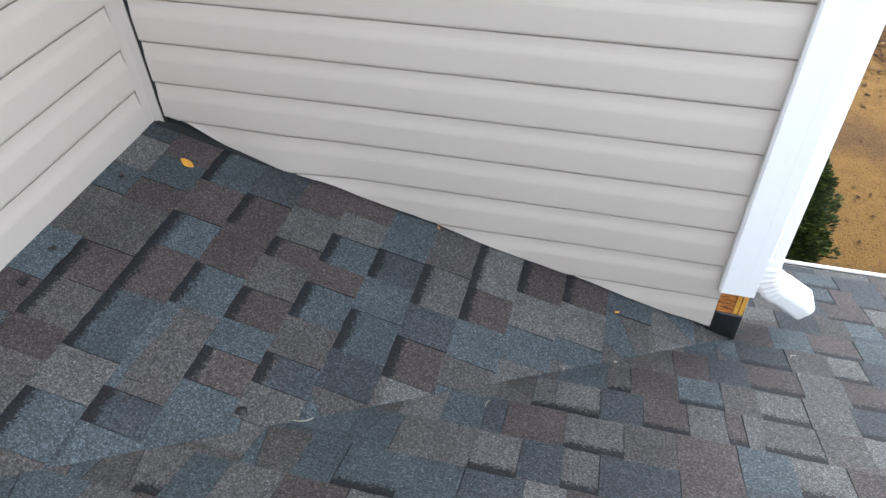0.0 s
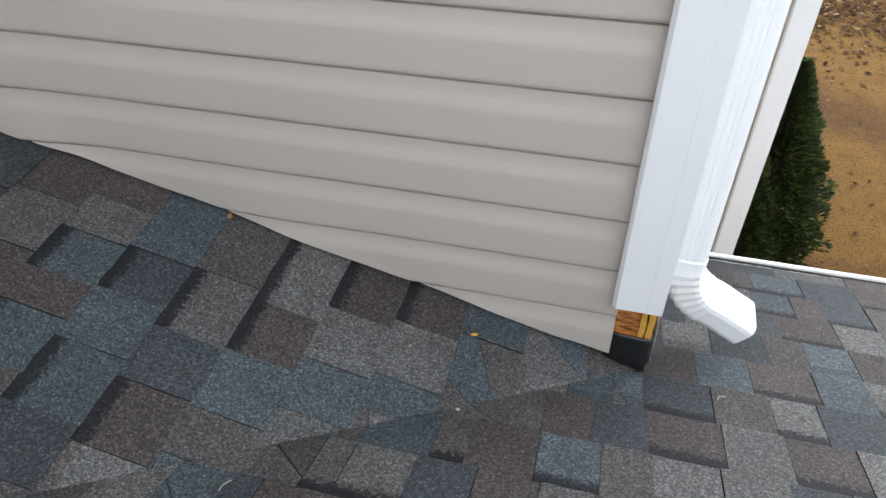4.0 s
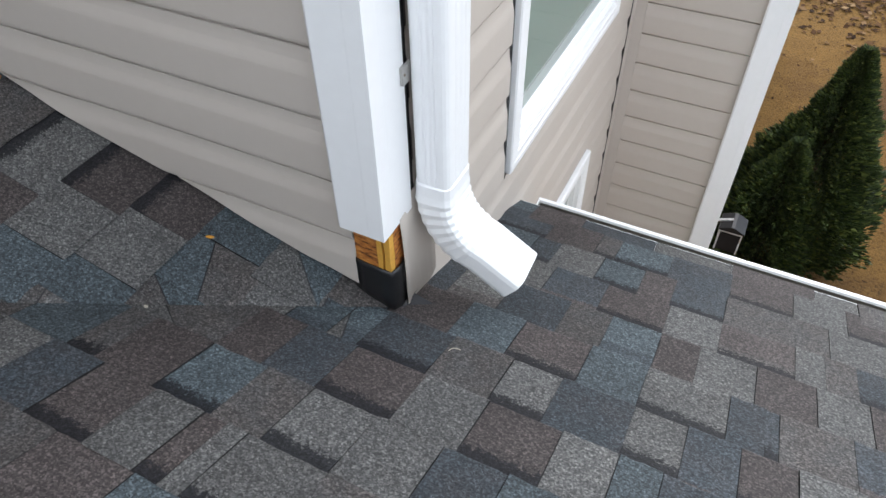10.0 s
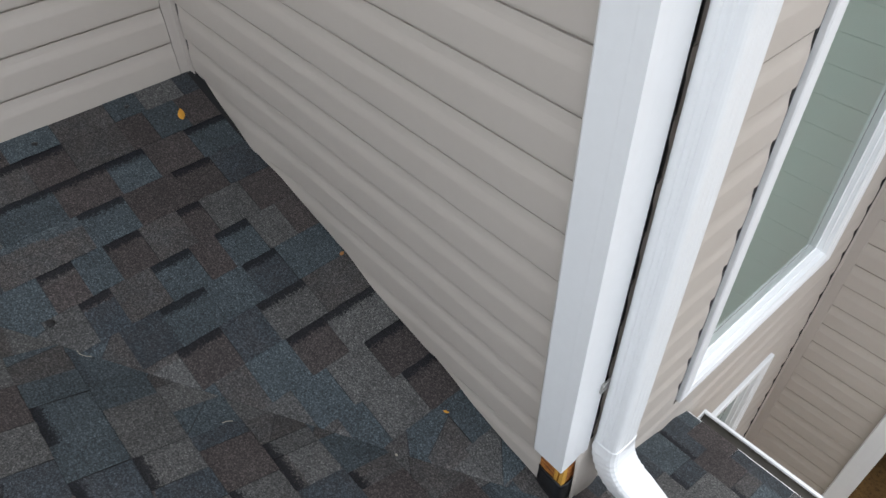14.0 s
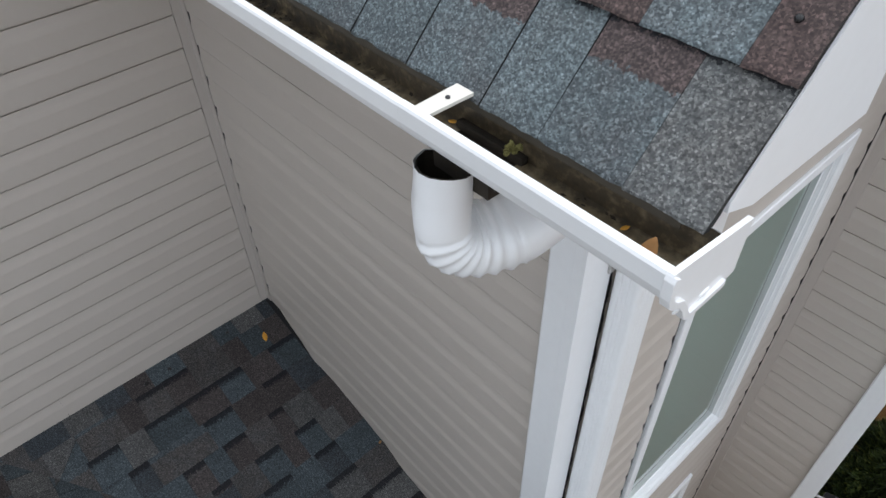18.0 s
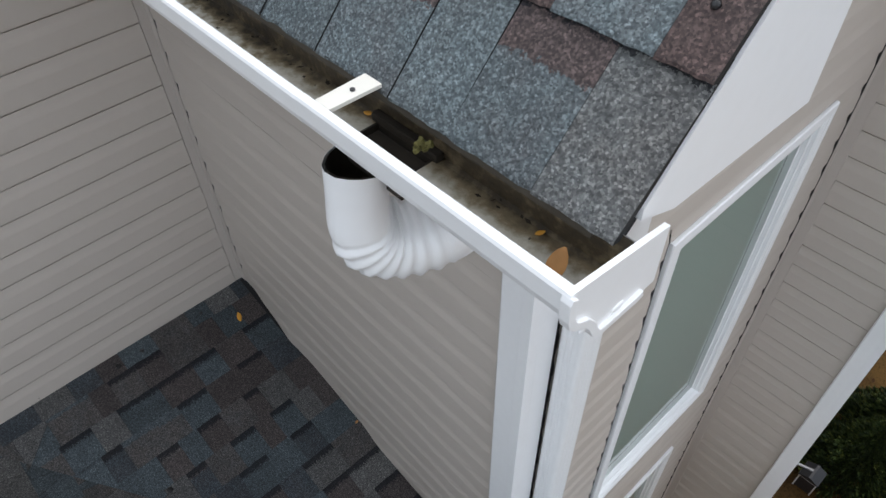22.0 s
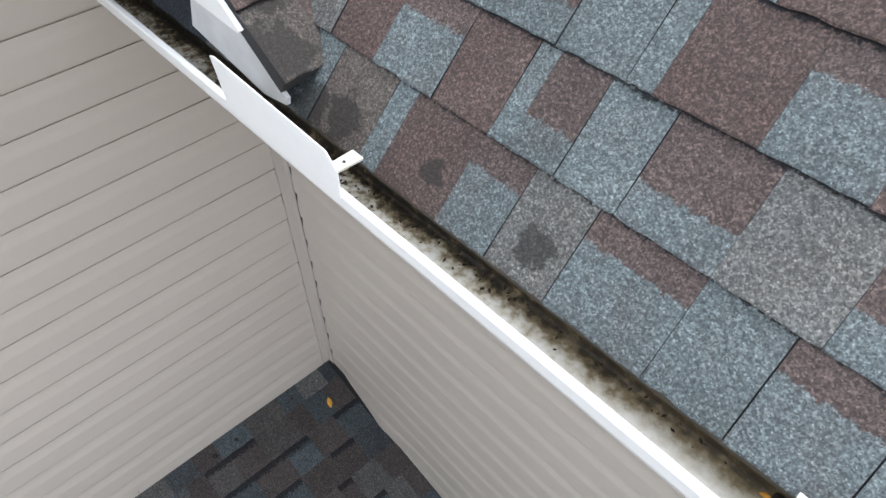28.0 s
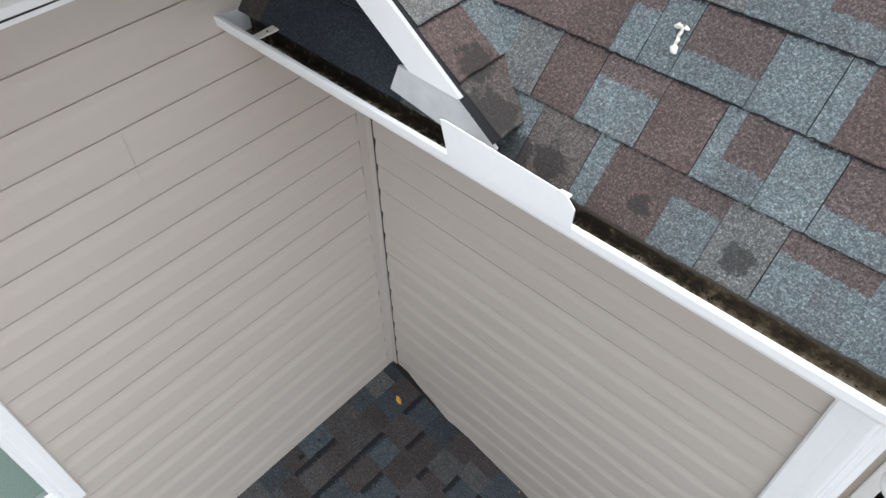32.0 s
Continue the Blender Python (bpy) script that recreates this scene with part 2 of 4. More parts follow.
PLAIN_BED = plain("weathered_gutter_bed", (0.42, 0.41, 0.35), 0.5, 0, 0.3, 9)


def make_ground():
    m, nt, b = material("dormant_grass_and_straw", 0.95, 0.0, 0.1)
    o = coords(nt)
    big, mid, fine = noise_tex(nt, o, 0.55, 4), noise_tex(nt, o, 5, 6, 0.7), noise_tex(nt, o, 42, 5, 0.7)
    c = mix(nt, mid, (0.085, 0.045, 0.014), (0.20, 0.115, 0.036))
    c = mix(nt, math_node(nt, "MULTIPLY", ramp(nt, big, [(0.5, (0, 0, 0)), (0.62, (1, 1, 1))]), 0.7), c, (0.065, 0.036, 0.02))
    c = mix(nt, math_node(nt, "MULTIPLY", ramp(nt, fine, [(0.35, (1, 1, 1)), (0.5, (0, 0, 0))]), 0.7), c, (0.03, 0.018, 0.01))
    nt.links.new(c, b.inputs["Base Color"])
    bump(nt, b, fine, 0.8, 0.03)
    return m


GROUND = make_ground()


def make_leaf():
    m, nt, b = material("evergreen_leaf", 0.7)
    r = nt.nodes.new("ShaderNodeNewGeometry").outputs["Random Per Island"]
    c = ramp(nt, r, [(0.0, (0.010, 0.020, 0.004)), (0.45, (0.026, 0.046, 0.008)), (0.8, (0.058, 0.086, 0.015)), (1.0, (0.13, 0.15, 0.03))])
    nt.links.new(c, b.inputs["Base Color"])
    return m


LEAF = make_leaf()


def make_litter():
    m, nt, b = material("fallen_brown_leaves", 0.95, 0.0, 0.1)
    r = nt.nodes.new("ShaderNodeNewGeometry").outputs["Random Per Island"]
    c = ramp(nt, r, [(0.0, (0.014, 0.008, 0.005)), (0.5, (0.045, 0.022, 0.010)), (0.88, (0.10, 0.055, 0.026)), (1.0, (0.20, 0.13, 0.07))])
    nt.links.new(c, b.inputs["Base Color"])
    return m


LITTER = make_litter()
BARK = plain("bark", (0.09, 0.06, 0.04), 0.9)
DRY_LEAF = plain("dry_orange_leaf", (0.62, 0.30, 0.035), 0.6, 0, 0.35, 40)
BROWN_LEAF = plain("dry_brown_leaf", (0.40, 0.20, 0.07), 0.6, 0, 0.35, 40)
MOSS = plain("moss", (0.11, 0.10, 0.028), 0.9, 0, 0.4, 60)
# Black of rotted litter, also used to paint the dark inside outlet and elbow.
LITTER_AND_SHADE = plain("black_litter_and_shade", (0.022, 0.016, 0.010), 0.85, 0, 0.6, 50)
CAULK = plain("white_sealant", (0.62, 0.59, 0.54), 0.55, 0, 0.15, 40)
BLACK_METAL = plain("black_lamp_metal", (0.02, 0.02, 0.022), 0.35, 0.6)


# ---- mesh helpers ----
def part(name, bm, mat, parent=None, label="", smooth=False):
    me = bpy.data.meshes.new(name)
    bm.normal_update()
    bm.to_mesh(me)
    bm.free()
    me.materials.append(mat)
    if smooth:
        for p in me.polygons:
            p.use_smooth = True
    ob = new(name, me)
    ob.parent = parent
    if label:
        tagged(ob, label)
    return ob


def empty(name, label, category, group="", kind="", at=(0, 0, 0)):
    ob = new(name)
    ob.location = at
    ob.empty_display_size = 0.1
    return tagged(ob, label, category, group, kind)


def add_box(bm, lo, hi, bevel=0.0):
    v = [bm.verts.new((x, y, z)) for x in (lo[0], hi[0]) for y in (lo[1], hi[1]) for z in (lo[2], hi[2])]
    fs = [bm.faces.new([v[i] for i in f]) for f in ((0, 1, 3, 2), (4, 6, 7, 5), (0, 4, 5, 1), (2, 3, 7, 6), (0, 2, 6, 4), (1, 5, 7, 3))]
    if bevel:
        es = {e for f in fs for e in f.edges}
        bmesh.ops.bevel(bm, geom=list(es), offset=bevel, segments=2, affect="EDGES", profile=0.6)
    return bm


def box(lo, hi, bevel=0.0):
    return add_box(bmesh.new(), lo, hi, bevel)


def prism(points, axis, a, b, bevel=0.0):
    """A polygon, given in the two other axes, drawn out along axis from a to b."""
    bm = bmesh.new()

    def at(p, d):
        return {"x": (d, p[0], p[1]), "y": (p[0], d, p[1]), "z": (p[0], p[1], d)}[axis]

    lo = [bm.verts.new(at(p, a)) for p in points]
    hi = [bm.verts.new(at(p, b)) for p in points]
    n = len(points)
    bm.faces.new(lo), bm.faces.new(hi[::-1])
    for i in range(n):
        bm.faces.new((lo[i], hi[i], hi[(i + 1) % n], lo[(i + 1) % n]))
    bmesh.ops.recalc_face_normals(bm, faces=bm.faces)
    if bevel:
        bmesh.ops.bevel(bm, geom=list(bm.edges), offset=bevel, segments=2, affect="EDGES", profile=0.6)
    return bm


def sheet(rows, closed=False):
    """A skin over rows of points."""
    bm = bmesh.new()
    vs = [[bm.verts.new(p) for p in r] for r in rows]
    for a, b in zip(vs, vs[1:]):
        n = len(a)
        for i in range(n if closed else n - 1):
            bm.faces.new((a[i], a[(i + 1) % n], b[(i + 1) % n], b[i]))
    bmesh.ops.recalc_face_normals(bm, faces=bm.faces)
    return bm


def cut(bm, co, no):
    """Keeps what lies behind the plane, and closes the cut."""
    r = bmesh.ops.bisect_plane(bm, geom=bm.verts[:] + bm.edges[:] + bm.faces[:], plane_co=co, plane_no=no, clear_outer=True)
    edges = [e for e in r["geom_cut"] if isinstance(e, bmesh.types.BMEdge)]
    if edges:
        bmesh.ops.holes_fill(bm, edges=edges)
    return bm


# ---- plan ----
LEN = 1.76            # length of the short wall
CX = 1.84             # face of the window wall
DY = 1.86             # face of the far wall
COURSE = 0.1287       # height of one siding course
GROUND_Z = -3.4


def low_left(x):      # the lower roof's left slope, falling along x
    return -0.010 - 0.292 * x


def low_right(y):     # the lower roof's right slope, falling along y
    return -0.545 - 0.40 * y


def up_front(y):      # the upper roof over the short wall, falling to the gutter
    return 2.220 + 1.10 * (y + 0.39)


def up_side(x):       # the main roof, falling along x
    return 2.28 + 0.72 * (0.95 - x)


# ---- ground ----
bm = bmesh.new()
bmesh.ops.create_grid(bm, x_segments=60, y_segments=60, size=60)
rnd = random.Random(3)
for v in bm.verts:
    v.co.z = GROUND_Z + 0.05 * noise.noise(v.co * 0.5)
    v.co.y += 20
tagged(part("ground", bm, GROUND), "dormant straw-coloured lawn with bare patches", "ground", kind="structure")


# A near-black colour for the dark band of ground beyond the lawn.
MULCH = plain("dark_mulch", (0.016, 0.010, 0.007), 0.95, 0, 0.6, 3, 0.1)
edge = [(-2.0 + 0.7 * i, 9.0 + 0.5 * noise.noise((i * 0.45, 7.7, 0))) for i in range(20)]
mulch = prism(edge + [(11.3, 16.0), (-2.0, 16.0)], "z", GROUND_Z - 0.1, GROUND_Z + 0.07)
tagged(part("mulch_bed", mulch, MULCH), "dark mulch bed beyond the lawn", "mulch bed", kind="structure")
rnd = random.Random(12)
verts, faces = [], []
for i in range(3600):
    far = i < 2900
    x = rnd.uniform(2.4, 9.0)
    y = 9.1 - abs(rnd.gauss(0, 0.75)) if far else rnd.uniform(3.0, 9.0)
    s, a = rnd.uniform(0.02, 0.06) * (1.0 if far else 0.6), rnd.uniform(0, 6.3)
    c = Vector((x, y, GROUND_Z + 0.05 * noise.noise(Vector((x, y - 20, 0)) * 0.5) + 0.03))
    e1, e2 = Vector((math.cos(a), math.sin(a), rnd.uniform(-0.3, 0.3))) * s, Vector((-math.sin(a), math.cos(a), rnd.uniform(-0.4, 0.4))) * s * 0.55
    n = len(verts)
    verts += [tuple(p) for p in (c - e1, c + e2, c + e1, c - e2)]
    faces.append((n, n + 1, n + 2, n + 3))
me = bpy.data.meshes.new("leaf_litter")
me.from_pydata(verts, [], faces)
me.materials.append(LITTER)
tagged(new("leaf_litter", me), "scattered dry brown leaves on the lawn's edge", "leaves", kind="stuff")


# ---- siding ----
PROFILE = ((0.012, -0.004), (0.0170, -0.0035), (0.0186, -0.0012), (0.0196, 0.002), (0.020, 0.006), (0.0199, 0.066), (0.0196, 0.072), (0.0186, 0.079), (0.0170, 0.087), (0.0153, 0.096), (0.0143, 0.106), (0.0138, 0.1195), (0.003, 0.1215), (0.004, 0.136))


def plank(face, a, b, z, steps=1, wobble=0.0, seed=0):
    """One course of lap siding from a to b along a wall. face(u, out, z) gives the place."""
    us = [a + (b - a) * i / steps for i in range(steps + 1)]
    jit = [wobble * noise.noise((u * 2.3, z * 7.1, seed)) for u in us]
    rows = [[face(u, o + j, z + h) for u, j in zip(us, jit)] for o, h in PROFILE]
    back = [[face(u, 0.0, z + h) for u in us] for h in (0.136, -0.004)]
    bm = sheet(rows + back + rows[:1])
    return bm


def siding(wall, face, spans, z0, k0, k1, cuts=(), seed=0, steps=6):
    """Courses k0 to k1 of a wall. spans(z): the stretches that are covered at that height."""
    for k in range(k0, k1):
        z = z0 + COURSE * k
        for a, b in spans(z):
            bm = plank(face, a, b, z, steps, 0.0015, seed + k)
            for co, no in cuts:
                cut(bm, co, no)
            if bm.faces:
                part("plank", bm, SIDING, wall)
            else:
                bm.free()


def face_b(u, o, z):
    return (u, -o + 0.02, z)


def face_c(u, o, z):
    return (CX - 0.02 + o, u, z)


def face_d(u, o, z):
    return (u, DY + 0.02 - o, z)


# ---- walls ----
def clear(z, lo, hi, holes):
    """The stretches of lo to hi that no opening takes up at the height of a course."""
    spans = [(lo, hi)]
    for a, b, z0, z1 in holes:
        if z0 - 0.02 < z + 0.06 < z1 + 0.02:
            spans = [(s, e) for p, q in spans for s, e in ((p, min(q, a)), (max(p, b), q)) if e - s > 0.02]
    return spans


SIDE_WINDOW = (-2.42, -1.455, 0.80, 2.05)
TALL_WINDOW = (0.575, 1.535, -0.625, 1.222)
LOW_WINDOW = (0.56, 1.475, -2.75, -1.175)


def pierced(x0, x1, lo, hi, z0, z1, holes):
    """A wall in the y-z plane with openings right through it."""
    bm = bmesh.new()
    zs = sorted({z0, z1, *(z for h in holes for z in h[2:])})
    for a, b in zip(zs, zs[1:]):
        spans = [(lo, hi)]
        for h in holes:
            if h[2] <= a and b <= h[3]:
                spans = [(s, e) for p, q in spans for s, e in ((p, h[0]), (h[1], q)) if e > s]
        for s, e in spans:
            add_box(bm, (x0, s, a), (x1, e, b))
    return bm


def inset(h, d=0.06):
    return (h[0] + d, h[1] - d, h[2] + d, h[3] - d)


def seamed(z, a, b):
    """Two of the long wall's upper courses, and its lowest, are pieced together."""
    at = -0.832 if 1.75 < z < 2.0 else (-1.02 if z < 0.02 else None)
    return [(a, at - 0.0007), (at + 0.0006, b)] if at and a < at < b else [(a, b)]


wall_a = tagged(part("wall_west", pierced(-0.16, -0.021, -5.0, 0.1, -0.9, 2.62, [inset(SIDE_WINDOW)]), SHEATH),
                "long house wall clad in beige dutch-lap vinyl siding", "wall", kind="structure")
siding(wall_a, lambda u, o, z: (o - 0.02, u, z), lambda z: [s for p in clear(z, -4.6, -0.036, [SIDE_WINDOW]) for s in seamed(z, *p)], -0.008, 0, 21, seed=100, steps=8)
siding(wall_a, lambda u, o, z: (o - 0.02, u, z), lambda z: [(-4.6, -0.9)], -0.008, -4, 0, seed=160, steps=4)

wall_b = tagged(part("wall_north", prism([(-0.1, -0.06), (LEN + 0.07, low_left(LEN) + 0.05), (LEN + 0.07, 2.13), (-0.1, 2.13)], "y", 0.021, 0.14), SHEATH),
                "short wall of beige dutch-lap vinyl siding cut along the roof slope", "wall", kind="structure")
foot = Vector((0, 0, low_left(0) + 0.011))
lean = Vector((-0.292, 0, -1)).normalized()
for k in range(-5, 17):
    z = 0.006 + COURSE * k
    bm = plank(face_b, 0.041, LEN + 0.002, z, 44, 0.0018, 300 + k)
    cut(bm, foot, lean)
    if not bm.faces:
        bm.free()
        continue
    for v in bm.verts:
        gap = v.co.z - (low_left(v.co.x) + 0.006)
        if gap < 0.03:
            v.co.z += (1 - max(gap, 0) / 0.03) * max(0.0, 0.034 * noise.noise((v.co.x * 4.6, 1.3, 0)) + (0.022 * max(0, 1 - v.co.x / 0.36)))
        if gap < 0.30 and v.co.y < 0.012:
            v.co.y -= (1 - max(gap, 0) / 0.30) ** 2 * (0.017 * math.exp(-((v.co.x - 0.44) / 0.13) ** 2) + 0.006 * math.exp(-((v.co.x - 1.05) / 0.15) ** 2))
    part("plank", bm, SIDING, wall_b)
part("flashing", prism([(0.0, low_left(0)), (LEN, low_left(LEN)), (LEN, low_left(LEN) + 0.05), (0.0, low_left(0) + 0.09)], "y", 0.0152, 0.0195), SHADOW_GAP, wall_b, "black step flashing behind the siding")

part("step_flashing", prism([(0.012, low_left(0.012) + 0.006), (0.37, low_left(0.37) + 0.006), (0.37, low_left(0.37) + 0.0085), (0.012, low_left(0.012) + 0.0085)], "y", -0.016, 0.0145), SHADOW_GAP, wall_b, "black step flashing lying at the wall's foot")

gable = Vector((0, -0.39, up_front(-0.39) - 0.09))
gable_no = Vector((0, -1.10, 1)).normalized()
wall_c = tagged(part("wall_east", cut(pierced(CX - 0.14, CX - 0.021, 0.141, DY + 0.1, -3.4, 5.0, [inset(TALL_WINDOW), inset(LOW_WINDOW)]), gable, gable_no), SHEATH),
                "tall gable wall of beige vinyl siding with two windows", "wall", kind="structure")
siding(wall_c, face_c, lambda z: clear(z, 0.104, DY - 0.057, [(h[0] - 0.015, h[1] + 0.004, h[2], h[3]) for h in (TALL_WINDOW, LOW_WINDOW)]), 0.006, -26, 36, cuts=[(gable, gable_no)], seed=500)


def fillers(wall, face, hole, z0, k0, k1):
    """The cut courses just above and just below an opening."""
    for k in range(k0, k1):
        z = z0 + COURSE * k
        if not hole[2] - 0.02 < z + 0.06 < hole[3] + 0.02:
            continue
        for z1, up in ((hole[3] + 0.003, -1), (hole[2] - 0.003, 1)):
            bm = cut(plank(face, hole[0] - 0.006, hole[1] + 0.004, z, 2, 0.0, k), Vector((0, 0, z1)), Vector((0, 0, up)))
            if bm.faces and z < z1 < z + COURSE:
                part("plank", bm, SIDING, wall)
            else:
                bm.free()


for hole in (TALL_WINDOW, LOW_WINDOW):
    part("gap", box((CX - 0.0205, hole[0] - 0.0145, hole[2]), (CX - 0.0040, hole[0] - 0.001, hole[3])), SHADOW_GAP, wall_c, "dark gap between siding and window trim")
    fillers(wall_c, face_c, hole, 0.006, -26, 36)
fillers(wall_a, lambda u, o, z: (o - 0.02, u, z), SIDE_WINDOW, -0.008, 0, 20)

wall_d = tagged(part("wall_back", box((CX - 0.1, DY + 0.021, -3.4), (2.36, DY + 0.14, 4.6)), SHEATH), "narrow return wall of beige vinyl siding", "wall", kind="structure")
siding(wall_d, face_d, lambda z: [(CX + 0.045, 2.315)], 0.050, -26, 34, seed=700, steps=3)
# Unseen walls close the space under the lower roof and block light there.
wall_f = tagged(part("wall_south", box((CX - 0.02, 0.30, -3.4), (4.1, 0.42, -0.86)), SHEATH), "unseen house wall under the lower eave", "wall", kind="structure")
siding(wall_f, lambda u, o, z: (u, 0.42 + o, z), lambda z: [(CX + 0.03, 4.1)], 0.006, -26, -7, seed=860, steps=2)
tagged(part("wall_side", box((4.02, -6.5, -3.4), (4.1, 0.30, -0.86)), SHEATH), "unseen side wall of the house under the lower roof", "wall", kind="structure")
wall_e = tagged(part("wall_far", box((2.24, DY + 0.14, -3.4), (2.34, 7.0, 4.6)), SHEATH), "house wall running away behind the corner", "wall", kind="structure")
siding(wall_e, lambda u, o, z: (2.34 + o, u, z), lambda z: [(DY + 0.08, 7.0)], 0.032, -26, 34, seed=800, steps=2)


# ---- corner posts ----
def corner_post(name, label, cx, cy, sx, sy, wx, wy, z0, z1, mat, cutz=0.0):
    """An outside corner post: two fluted legs round the corner (cx, cy), running off along sx and sy."""
    p = [(cx, cy), (cx + sx * wx * 0.30, cy), (cx + sx * wx * 0.33, cy + sy * 0.0004), (cx + sx * wx * 0.93, cy + sy * 0.0004), (cx + sx * wx, cy + sy * 0.006),
         (cx + sx * wx, cy + sy * 0.026), (cx + sx * 0.028, cy + sy * 0.026), (cx + sx * 0.026, cy + sy * 0.028), (cx + sx * 0.026, cy + sy * wy), (cx + sx * 0.006, cy + sy * wy),
         (cx + sx * 0.0004, cy + sy * wy * 0.93), (cx + sx * 0.0004, cy + sy * wy * 0.33), (cx, cy + sy * wy * 0.30)]
    bm = prism(p, "z", z0, z1)
    return tagged(part(name, bm, mat), label, "corner post", kind="structure")


corner_post("corner_post_1", "white vinyl outside corner post that stops short of the roof", CX + 0.006, -0.022, -1, 1, 0.098, 0.109, -0.335, 2.12, WHITE)
part("gap", box((CX - 0.02, 0.0875, -0.33), (CX - 0.003, 0.1038, 2.12)), SHADOW_GAP, wall_c, "dark gap between post and siding")
corner_post("corner_post_2", "white vinyl outside corner post of the return wall", 2.395, DY - 0.022, -1, 1, 0.095, 0.095, -3.4, 4.6, WHITE)

for nm, pts, gap, lab in (("inside_post_1", [(-0.002, -0.034), (0.0, 0.0), (0.028, 0.002), (0.028, 0.02), (-0.02, 0.02), (-0.02, -0.034)], (0.028, 0.006, 0.0415, 0.0185), "beige inside corner post between two siding walls"),
                     ("inside_post_2", [(CX - 0.02, DY + 0.02), (CX - 0.02, DY - 0.045), (CX + 0.002, DY - 0.045), (CX + 0.004, DY - 0.004), (CX + 0.046, DY - 0.002), (CX + 0.046, DY + 0.02)], (CX - 0.02, DY - 0.0565, CX + 0.0015, DY - 0.046), "beige inside corner post beside the window wall")):
    z0, z1 = (-0.012, 2.14) if nm.endswith("1") else (-3.4, 3.6)
    post = tagged(part(nm, prism(pts, "z", z0, z1, 0.0008), BEIGE_TRIM), lab, "corner post", kind="structure")
    part("gap", box((gap[0], gap[1], z0), (gap[2], gap[3], z1)), SHADOW_GAP, post, "dark expansion gap beside the post")


# ---- windows ----
def ring(place, a, b, z0, z1, profile):
    """A mitred frame round an opening; profile: (inset from the outer edge, how far it stands out)."""
    rows = []
    for ins, out in profile + profile[:1]:
        rows.append([place(a + ins, out, z0 + ins), place(b - ins, out, z0 + ins), place(b - ins, out, z1 - ins), place(a + ins, out, z1 - ins)])
    return sheet(rows, True)


def window(name, label, place, a, b, z0, z1):
    w = empty(name, label, "window", kind="structure", at=place((a + b) / 2, 0, z0))
    inv = Matrix.Translation(-w.location)

    def put(nm, bm, mat, lab=""):
        bm.transform(inv)
        return part(nm, bm, mat, w, lab)

    put("trim", ring(place, a, b, z0, z1, [(0.0, -0.02), (0.0, 0.009), (0.003, 0.013), (0.022, 0.014), (0.025, 0.012), (0.044, 0.012), (0.047, 0.009), (0.056, 0.008), (0.058, -0.02)]), WHITE)
    put("window_frame", ring(place, a + 0.056, b - 0.056, z0 + 0.056, z1 - 0.056, [(0.0, -0.05), (0.0, 0.005), (0.003, 0.007), (0.010, 0.006), (0.013, -0.008), (0.020, -0.009), (0.022, -0.027), (0.029, -0.028), (0.031, -0.05)]), WHITE)
    bm = bmesh.new()
    i = 0.082
    vs = [bm.verts.new(place(*p)) for p in ((a + i, -0.030, z0 + i), (b - i, -0.030, z0 + i), (b - i, -0.030, z1 - i), (a + i, -0.030, z1 - i))]
    bm.faces.new(vs)
    pane = put("pane", bm, GLASS, "greenish window glass")
    pane.visible_shadow = False
    # Unseen pale backing, added to lighten the glass.
    p, q = place(a + i, -0.065, z0 + i), place(b - i, -0.054, z1 - i)
    bm = box(tuple(map(min, p, q)), tuple(map(max, p, q)))
    put("blind", bm, GLASS_BACK, "pale backing added behind the glass to brighten it")
    return w


def place_c(u, o, z):
    return (CX + o, u, z)


def place_a(u, o, z):
    return (o, u, z)


window("window_1", "tall white vinyl picture window with greenish glass", place_c, *TALL_WINDOW)
window("window_2", "white vinyl window below the eave", place_c, *LOW_WINDOW)
window("window_3", "white vinyl window in the long siding wall", place_a, *SIDE_WINDOW)


# ---- shingle roofs ----
class Roof:
    """A roof slope: origin on it, u along the courses, v down the slope."""

    def __init__(self, name, label, origin, u, v, lo, hi, thick):
        self.u, self.v = Vector(u).normalized(), Vector(v).normalized()
        self.n = self.u.cross(self.v)
        if self.n.z < 0:
            self.n.negate()
        self.m = Matrix.Translation(origin) @ Matrix((self.u, self.v, self.n)).transposed().to_4x4()
        bm = box((lo[0], lo[1], -thick), (hi[0], hi[1], -0.0005))
        bm.transform(self.m)
        self.deck_bm, self.name, self.label = bm, name, label
        self.meshes = {}

    def finish_deck(self, cuts=()):
        for co, no in cuts:
            cut(self.deck_bm, co, no)
        self.ob = tagged(part(self.name, self.deck_bm, DECK), self.label, "roof", kind="structure")
        return self.ob


